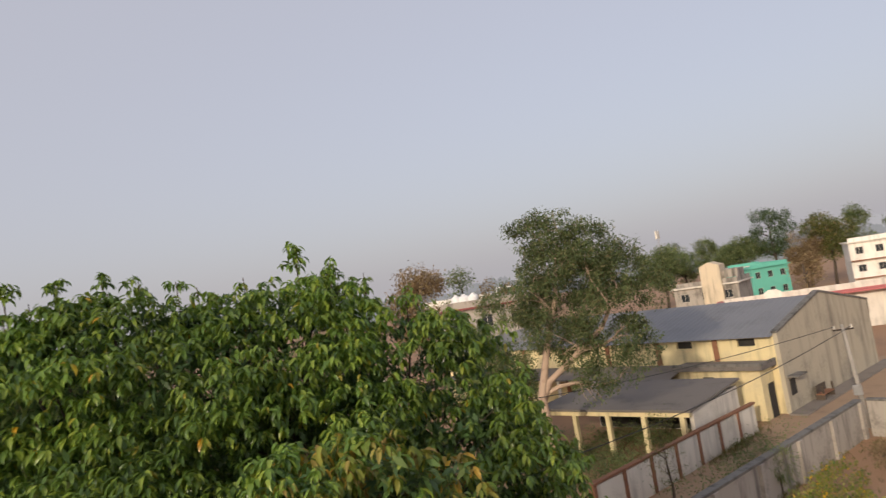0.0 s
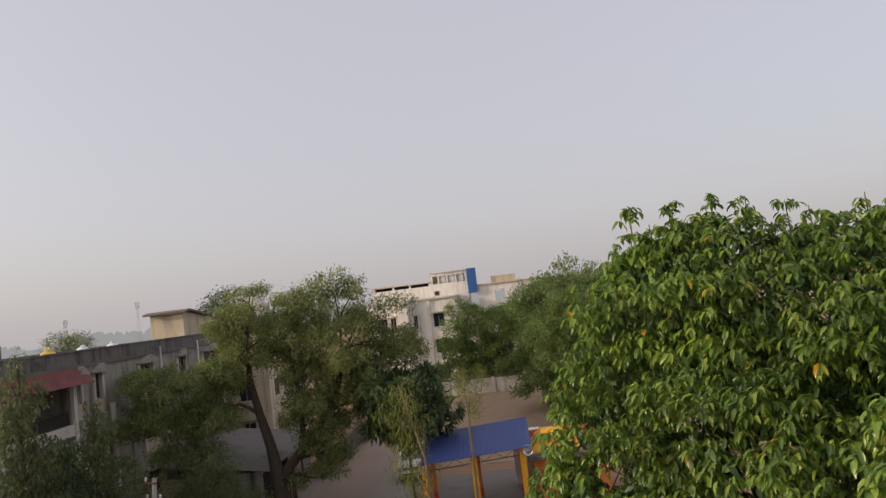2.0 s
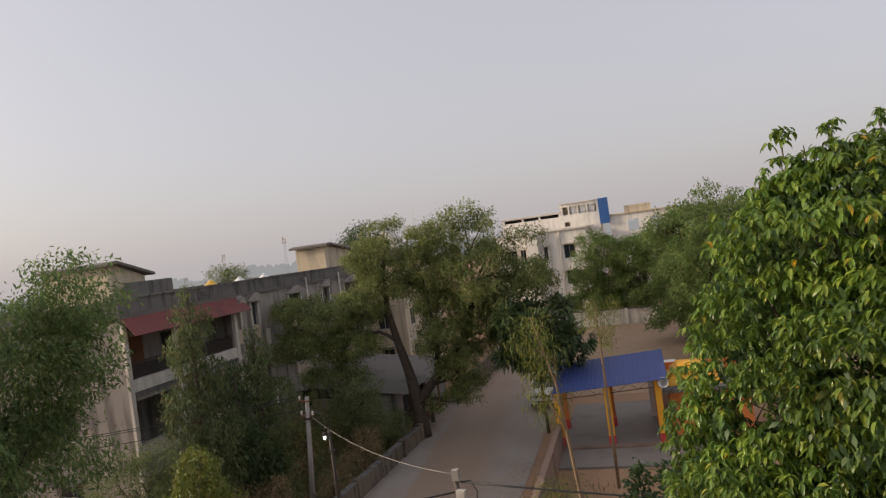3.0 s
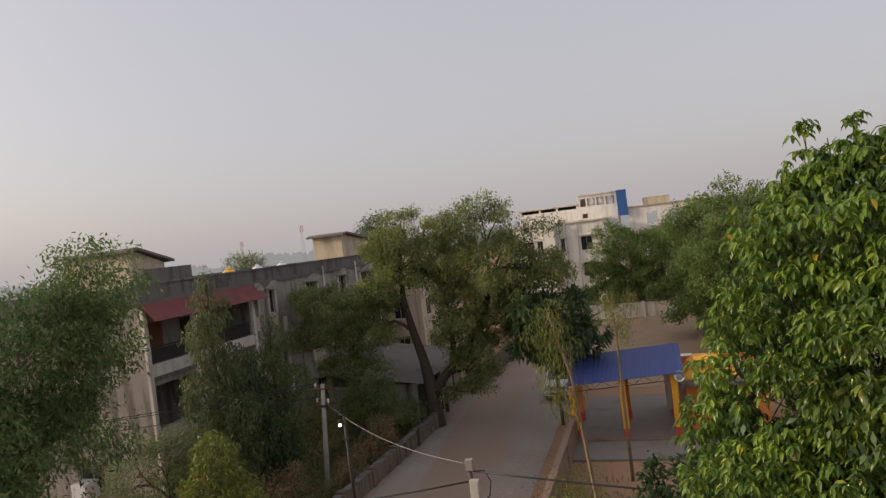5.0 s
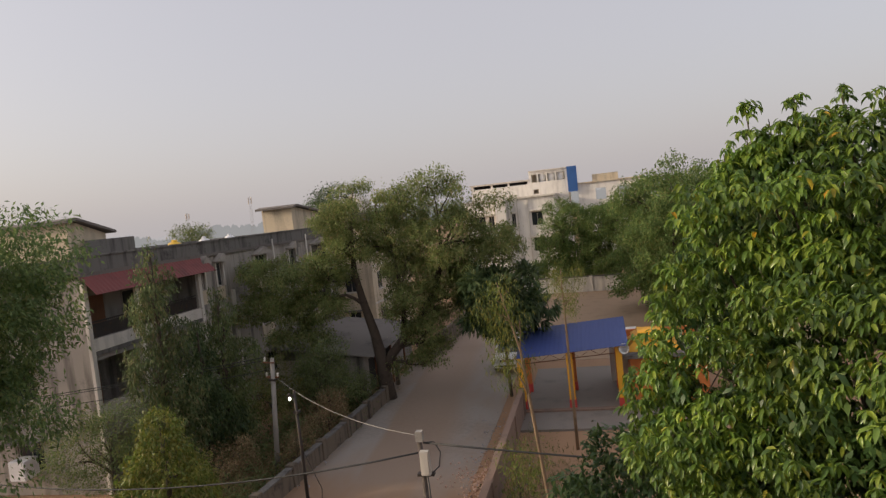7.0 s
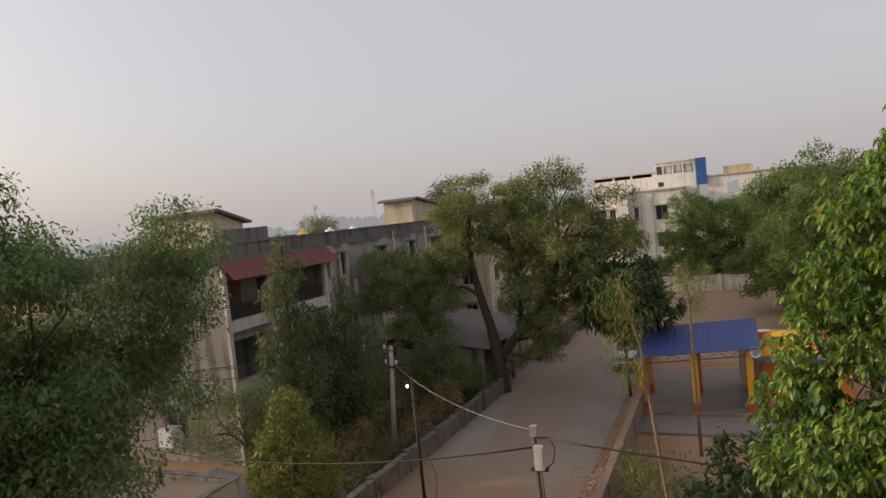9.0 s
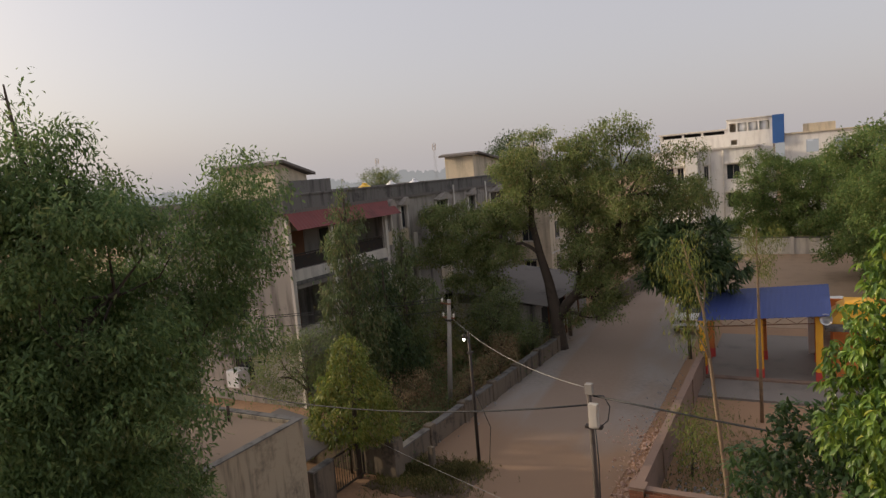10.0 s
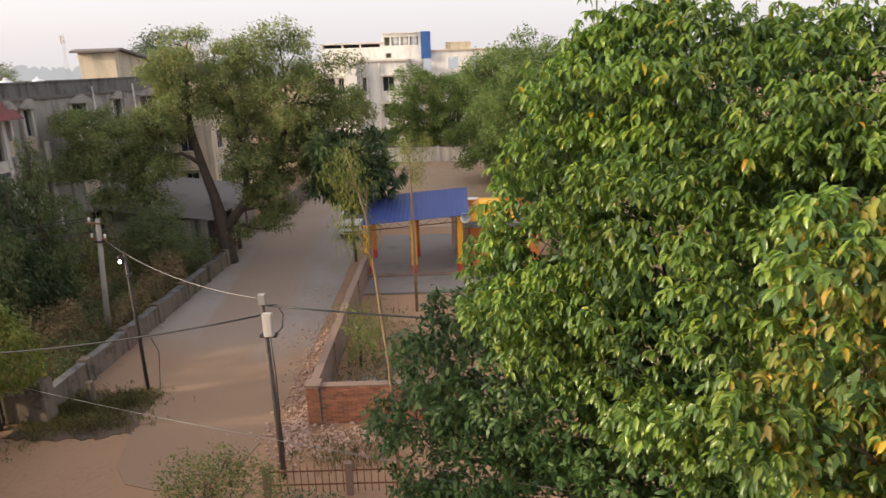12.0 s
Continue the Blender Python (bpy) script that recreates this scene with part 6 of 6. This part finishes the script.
# the great street tree: it forks low, one stem upright, one leaning over the street
def street_tree():
    rng = np.random.default_rng(5)
    upright = heap(rng, 22, -1.15, 0.3, 9.6, 2.1, 2.2, 2.7, 0.55, 1.0, 0.75) + [(-0.7, 0.2, 11.5, 0.75, 0.8), (-1.6, 0.3, 11.3, 0.7, 0.8), (-2.6, 0.2, 10.3, 0.7, 0.7), (0.4, 0.2, 10.6, 0.7, 0.8)]
    tiers = heap(rng, 34, -4.4, -0.6, 7.2, 4.0, 2.4, 1.3, 0.6, 1.0, 0.55) + heap(rng, 34, -4.6, -0.9, 5.5, 4.3, 2.2, 1.1, 0.6, 1.0, 0.55) + heap(rng, 10, -4.0, -1.6, 3.6, 2.2, 1.2, 1.0, 0.5, 0.8, 0.8) + [(-2.2, -0.6, 7.6, 0.9, 0.6), (-6.6, -0.4, 6.3, 0.8, 0.5)]
    over = heap(rng, 78, 3.2, 1.2, 8.3, 5.2, 3.8, 4.1, 0.6, 1.15, 0.75) + [(3.4, 1.0, 11.6, 0.8, 0.8), (2.3, 1.0, 11.1, 0.8, 0.8), (4.6, 1.0, 11.0, 0.8, 0.8), (6.8, 0.6, 8.4, 0.8, 0.6), (7.4, 0.6, 7.3, 0.7, 0.6), (-0.6, 1.2, 8.6, 0.8, 0.8)]
    skirt = heap(rng, 26, 2.6, -0.4, 4.4, 2.3, 1.4, 2.3, 0.5, 0.85, 0.9) + [(1.5, -0.6, 2.0, 0.55, 1.1), (2.9, -0.5, 2.1, 0.55, 1.1), (4.4, 0.2, 5.0, 0.8, 0.8), (5.3, 0.4, 5.4, 0.8, 0.8)]
    tree("street_tree", (-11.9, 33.7, 0), "large dark-trunked street tree forking low over the street", upright + tiers + over + skirt,
         [(0.05, 0, -0.1), (0.0, 0, 0.9), (-0.05, 0, 2.0), (-0.35, 0.1, 3.6), (-0.8, 0.2, 5.2), (-1.2, 0.3, 7.0), (-1.15, 0.3, 9.0), (-0.85, 0.3, 11.0)], (0.5, 0.42, 0.36, 0.27, 0.22, 0.17, 0.11, 0.05), L_STREET, 2.4, 7, 0.17, 0.06, 71,
         droop=0.8, reach=0.4, scatter=0.12, twigs=4, inner=0.6, spray=(0.9, 0.3, 0.62, 0.5, 14),
         stems=[([(0.0, 0, 1.5), (0.5, 0.0, 2.4), (1.25, 0.1, 3.2), (2.2, 0.3, 4.2), (3.2, 0.6, 5.7), (3.7, 0.8, 7.6), (3.7, 1.0, 9.6)], (0.28, 0.26, 0.24, 0.21, 0.17, 0.12, 0.05)),
                ([(1.25, 0.1, 3.2), (1.4, 0.3, 4.8), (1.2, 0.6, 6.6), (0.9, 0.8, 8.4)], (0.16, 0.13, 0.1, 0.05))])


street_tree()
tree("dark_tree", (-5.0, 33.2, 0), "small dark tree with rosettes of long drooping leaves", heap(np.random.default_rng(7), 46, 0.15, 0, 5.0, 2.75, 2.2, 2.35, 0.36, 0.52, 0.8), [(0, 0, -0.1), (-0.03, 0, 1.4), (-0.05, 0, 2.6), (0.0, 0, 4.4)], (0.085, 0.08, 0.07, 0.04), L_DARK, 9, 11, 0.56, 0.085, 73, droop=0.85, reach=1.25, scatter=0.06, template=LEAF_MID, inner=0, twigs=1)


def whip_tree(base, bend, seed, label, r=0.06, n=6, drop=2.0, lean=0.32):
    """A thin bare stem with a sparse hanging top."""
    rng = np.random.default_rng(seed)
    tips = [(bend[0] + rng.normal(0, 0.35), bend[1] + rng.normal(0, 0.3), bend[2] - rng.uniform(0.0, drop), rng.uniform(0.13, 0.24), 2.6) for _ in range(n)]
    return tree("sapling", base, label, tips, [(0, 0, -0.1), (bend[0] * 0.08, 0, bend[2] * 0.34), (bend[0] * lean, 0, bend[2] * 0.61), (bend[0] * (lean + 0.18), 0, bend[2] * 0.81), bend], (r, r * 0.85, r * 0.7, r * 0.45, r * 0.2), L_LIME, 40, 5, 0.12, 0.02, seed, droop=2.2, reach=0.15, bark=M_WHIP, scatter=0.12, twigs=3, group="saplings by the shrine", category="sapling")


whip_tree((-1.5, 14.62, 0), (-0.8, 0.1, 8.2), 81, "thin leaning sapling with a sparse hanging top", 0.058, 13)
whip_tree((-1.47, 25.72, 0), (0.0, 0.0, 7.2), 82, "thin upright sapling with a sparse top", 0.07, 12, 2.2)
leafy("garden_shrub", (-3.2, 20.6, 0), "sparse pale shrub inside the brick enclosure", 8, (0.2, 0, 1.4, 1.1, 1.5, 1.1), (0.35, 0.6, 0.9), L_LIME, 84, (0, 0, 1.4), 0.04, 22, 5, 0.13, 0.03, droop=1.6, scatter=0.15, category="shrub")
leafy("garden_shrub", (-5.2, 11.9, 0), "brownish spreading bush by the spiked fence", 14, (0.1, 0, 1.5, 1.6, 1.1, 1.1), (0.4, 0.65, 0.8), L_OLIVE, 85, (0, 0, 1.6), 0.05, 40, 6, 0.07, 0.035, droop=0.4, reach=0.7, scatter=0.1, category="shrub", twigs=7)
leafy("garden_shrub", (-3.2, 12.1, 0), "dark clipped bush by the spiked fence", 7, (0, 0, 0.6, 1.1, 0.7, 0.6), (0.35, 0.5, 0.8), L_DARK, 86, (0, 0, 0.5), 0.04, 50, 6, 0.06, 0.03, category="shrub")
leafy("garden_shrub", (19.8, 6.0, 0), "yellow-flowering bush in the yard by the lane", 10, (0, 0, 2.6, 1.5, 1.5, 1.6), (0.5, 0.8, 0.8), L_TURN, 87, (0, 0, 2.2), 0.06, 40, 6, 0.1, 0.045, category="shrub")
leafy("garden_shrub", (27.5, 9.9, 0), "tall grassy clump against the lane wall", 6, (0, 0, 1.2, 0.7, 0.7, 1.0), (0.25, 0.4, 1.0), L_NEEM, 88, (0, 0, 1.0), 0.04, 14, 7, 0.4, 0.025, droop=0.5, reach=1.0, category="shrub")
leafy("garden_shrub", (24.5, 13.0, 0), "thin feathery sapling beside the lane", 8, (0, 0, 2.6, 1.0, 1.0, 1.8), (0.35, 0.6, 1.0), L_OLIVE, 89, (0, 0, 2.6), 0.05, 16, 6, 0.1, 0.03, droop=1.0, category="shrub", scatter=0.2)
leafy("garden_shrub", (32, 6.6, 0), "heap of dry brown cut branches behind the lane wall", 8, (0, 0, 0.8, 2.2, 1.2, 0.8), (0.4, 0.7, 0.7), L_DRY, 90, (0, 0, 0.6), 0.05, 30, 6, 0.14, 0.03, category="brushwood")

leafy("yard_bush", (28.0, 24.0, 0), "dense green tree hiding part of the factory yard", 16, (0, 0, 4.4, 2.8, 2.8, 3.2), (0.8, 1.3, 0.9), L_YARD, 92, (0, 0, 4.0), 0.14, 16, 7, 0.16, 0.065, scatter=0.15)
leafy("yard_bush", (33.0, 28.5, 0), "green tree behind the open shed", 14, (0, 0, 4.2, 3.0, 3.0, 2.8), (0.8, 1.3, 0.9), L_OLIVE, 93, (0, 0, 3.6), 0.14, 14, 7, 0.16, 0.065, scatter=0.15)

# the pale-barked tree by the factory yard
tree("yard_tree", (26.0, 19.6, 0), "tall airy tree with pale forking trunk by the factory", heap(np.random.default_rng(9), 40, 2.1, -1.8, 9.3, 3.8, 3.7, 4.0, 0.65, 1.25) + [(0.8, -0.5, 12.2, 1.2, 0.8), (1.8, -1.2, 12.4, 1.1, 0.8), (4.2, -3.2, 10.0, 1.2, 0.8), (3.4, -3.2, 6.6, 1.1, 1.0), (2.7, -3.2, 5.2, 0.9, 1.0), (4.6, -4.4, 8.6, 1.0, 0.8), (1.6, -1.8, 4.6, 0.9, 1.2), (-0.8, 0.6, 9.0, 1.2, 0.9)],
     [(0, 0, -0.1), (0.0, 0, 2.6), (-0.1, 0, 4.4), (0.5, -0.3, 6.6), (1.2, -0.8, 9.0), (1.5, -1.0, 11.0)], (0.3, 0.25, 0.21, 0.16, 0.11, 0.05), L_YARD, 5, 7, 0.17, 0.065, 91, stems=[([(0.0, 0, 4.2), (0.25, -0.3, 5.05), (0.85, -1.0, 5.7), (1.9, -2.7, 7.3), (2.6, -3.2, 8.6)], (0.17, 0.16, 0.14, 0.11, 0.06))], droop=0.8, reach=0.4, scatter=0.12, bark=M_PALEBARK, twigs=5, inner=0.6, spray=(0.72, 0.3, 0.65, 0.5, 14))


for az, d, h, r, n, leaf, seed, lab in ((43.5, 75, 14.6, 4.6, 14, L_DRY, 101, "brown half-bare tree behind the houses"), (47.6, 85, 14.0, 3.6, 10, L_NEEM, 102, "green tree behind the houses"), (50.5, 88, 13.0, 3.2, 10, L_DRY, 103, "thin dry tree behind the houses"),
                                        (66.0, 150, 15.0, 5.5, 12, L_NEEM, 104, "rounded dark tree beyond the factory"), (68.6, 170, 14.5, 6.0, 12, L_NEEM, 105, "rounded tree beyond the factory"), (72.8, 155, 19.0, 5.2, 14, L_DARK, 106, "tall layered tree behind the green house"),
                                        (76.6, 150, 17.0, 5.6, 14, L_OLIVE, 107, "brownish tree behind the white house"), (78.2, 165, 16.5, 5.0, 12, L_NEEM, 108, "rounded tree behind the white house"), (64.4, 140, 13.6, 6.0, 16, L_NEEM, 111, "broad tree beyond the factory"), (70.4, 160, 14.4, 6.5, 16, L_NEEM, 112, "broad tree behind the beige house"), (75.0, 150, 14.0, 5.0, 14, L_DRY, 113, "half-bare brown tree behind the green house"), (82.0, 180, 16.0, 6.5, 12, L_NEEM, 109, "far tree behind the white house"), (74.6, 120, 8.5, 3.6, 9, L_DRY, 110, "low brown tree by the green house")):
    a = radians(az)
    leafy("far_tree", (d * math.sin(a), d * math.cos(a), 0), lab, n, (0, 0, h * 0.62, r, r, h * 0.38), (r * 0.22, r * 0.38, 0.75), leaf, seed, (0, 0, h * 0.7), 0.25, 5, 7, 0.34, 0.16, scatter=0.35, group="trees beyond the yards", inner=0.6)
for x, y, h, r, leaf, seed in ((-3.4, 72.5, 9.9, 4.6, L_FIELD, 121), (1.4, 71.8, 10.3, 4.8, L_FIELD, 122), (4.6, 57, 12.2, 4.2, L_FIELD, 123), (9.0, 58, 13.0, 4.8, L_FIELD, 124), (5.4, 49, 12.0, 4.0, L_FIELD, 125), (14, 56, 10.8, 4.8, L_FIELD, 126), (20, 60, 11.5, 4.8, L_FIELD, 127)):
    rng = np.random.default_rng(seed)
    tree("field_tree", (x, y, 0), "rounded green tree at the edge of the field", heap(rng, 24, 0, 0, h * 0.56, r, r, h * 0.44, r * 0.24, r * 0.4, 0.9) + heap(rng, 12, 0, -0.5, 2.2, r * 1.05, r, 2.0, r * 0.22, r * 0.32, 0.8),
         [(0, 0, -0.1), (0.15, 0, h * 0.2), (-0.1, 0.1, h * 0.42), (0, 0, h * 0.62)], (0.26, 0.22, 0.17, 0.1), leaf, 2.5, 7, 0.24, 0.10, seed, droop=0.7, reach=0.4, scatter=0.15, group="trees along the field", inner=0.6, spray=(0.36, 0.45, 0.85, 0.55, 6.5))
# the first three are unseen trees, added to cast shade over the street
for x, y, h, r, leaf, seed in ((-48, 18.5, 18.5, 4.6, L_NEEM, 137), (-46, 4.5, 16.0, 5.0, L_DARK, 138), (-50, -6, 17.0, 5.0, L_NEEM, 139), (-62, 92, 13.0, 5.0, L_NEEM, 131), (-40, 95, 15.5, 4.5, L_DARK, 132), (-74, 70, 12.5, 5.0, L_NEEM, 133), (-52, 50, 11.3, 3.6, L_NEEM, 134), (-48, 120, 13.5, 6.0, L_DARK, 135), (-26, 64, 14.0, 4.4, L_DARK, 136)):
    leafy("far_tree", (x, y, 0), "dark rounded tree beyond the flats, three of them unseen shade casters", 12, (0, 0, h * 0.62, r, r, h * 0.38), (r * 0.28, r * 0.45, 0.85), leaf, seed, (0, 0, h * 0.6), 0.25, 5, 7, 0.28, 0.12, scatter=0.35, group="trees beyond the flats", inner=0.6)


def grass(name, label, spots, seed, length, material):
    rng = np.random.default_rng(seed)
    p = np.concatenate([np.stack([rng.normal(x, sx, n), rng.normal(y, sy, n), np.zeros(n)], 1) for x, y, sx, sy, n in spots])
    ob = leaf_mesh(name, rng, p, np.tile([0.0, 0.0, 1.0], (len(p), 1)), 6, length, 0.02, 0.0, 1.0, LEAF_FAR, material, None, label, 0.04, 0.55)
    return tagged(ob, "", "grass", kind="stuff")


grass("grass", "rough dry weeds on the verge round the lamp", [(-11.3, 18.1, 0.8, 0.5, 1300), (-10.2, 18.7, 0.4, 0.3, 520), (-12.2, 17.8, 0.35, 0.7, 900), (-10.8, 17.2, 0.7, 0.3, 420)], 201, 0.12, L_GRASS)
grass("grass", "dry weeds inside the brick enclosure and by the fence", [(-2.4, 21.5, 0.9, 2.0, 260), (-2.6, 15.2, 0.9, 0.4, 130)], 202, 0.24, L_GRASS)
grass("grass", "weeds along the lane walls", [(34, 13.9, 2.0, 0.3, 260), (30, 10.0, 5.0, 0.5, 400), (36, 6.5, 3.0, 1.5, 300)], 203, 0.28, L_GRASS)


def undergrowth(name, label, spots, seed, material, length, width, top):
    """Tangled low growth: leaves at many heights over patches of ground."""
    rng = np.random.default_rng(seed)
    p = np.concatenate([np.stack([rng.normal(x, sx, n), rng.normal(y, sy, n), np.abs(rng.normal(0, top * 0.5, n))], 1) for x, y, sx, sy, n in spots])
    ob = leaf_mesh(name, rng, p, np.tile([0.0, 0.0, 1.0], (len(p), 1)), 6, length, width, 0.5, 0.4, LEAF_FAR, material, None, label, 0.12, 1.0)
    return tagged(ob, "", "undergrowth", kind="stuff")


undergrowth("undergrowth", "dull green undergrowth between the flats and the street wall", [(-15.3, 21.0, 1.0, 1.6, 900), (-15.0, 26.0, 1.1, 2.2, 1400), (-14.4, 31.0, 0.9, 2.0, 1200), (-17.4, 19.0, 1.4, 0.9, 700), (-13.3, 20.5, 0.25, 1.6, 300), (-13.2, 27.5, 0.25, 3.0, 600)], 301, L_NEEM, 0.13, 0.05, 0.9)
undergrowth("undergrowth", "dry brown undergrowth behind the street wall", [(-14.3, 20.5, 0.7, 1.3, 600), (-13.9, 24.5, 0.6, 1.8, 700), (-13.6, 29.0, 0.4, 2.5, 500), (-12.4, 33.0, 0.3, 1.5, 200)], 302, L_DRY, 0.12, 0.035, 0.7)
undergrowth("undergrowth", "green growth along the factory yard", [(28.5, 17.5, 1.2, 1.5, 700), (31.0, 12.6, 3.0, 0.4, 350), (27.0, 20.5, 1.5, 1.5, 600), (34.5, 19.5, 1.0, 2.2, 900), (30.5, 21.0, 1.0, 1.5, 700)], 303, L_NEEM, 0.14, 0.05, 0.8)
undergrowth("undergrowth", "sparse weeds and litter inside the brick enclosure", [(-2.6, 20.5, 0.8, 1.6, 320), (0.2, 20.5, 1.6, 2.0, 420), (-3.2, 24.5, 0.5, 1.8, 200)], 304, L_OLIVE, 0.10, 0.03, 0.35)
strew("litter", "pale stones and broken plaster strewn in the enclosure", "rubble", [(-0.5, 20.5, 1.6, 2.2, 160), (-3.4, 22.5, 0.4, 2.0, 90), (-5.3, 26, 0.25, 3.5, 120), (-12.0, 26, 0.25, 4.0, 120)], 12, (0.015, 0.055), M_RUBBISH)
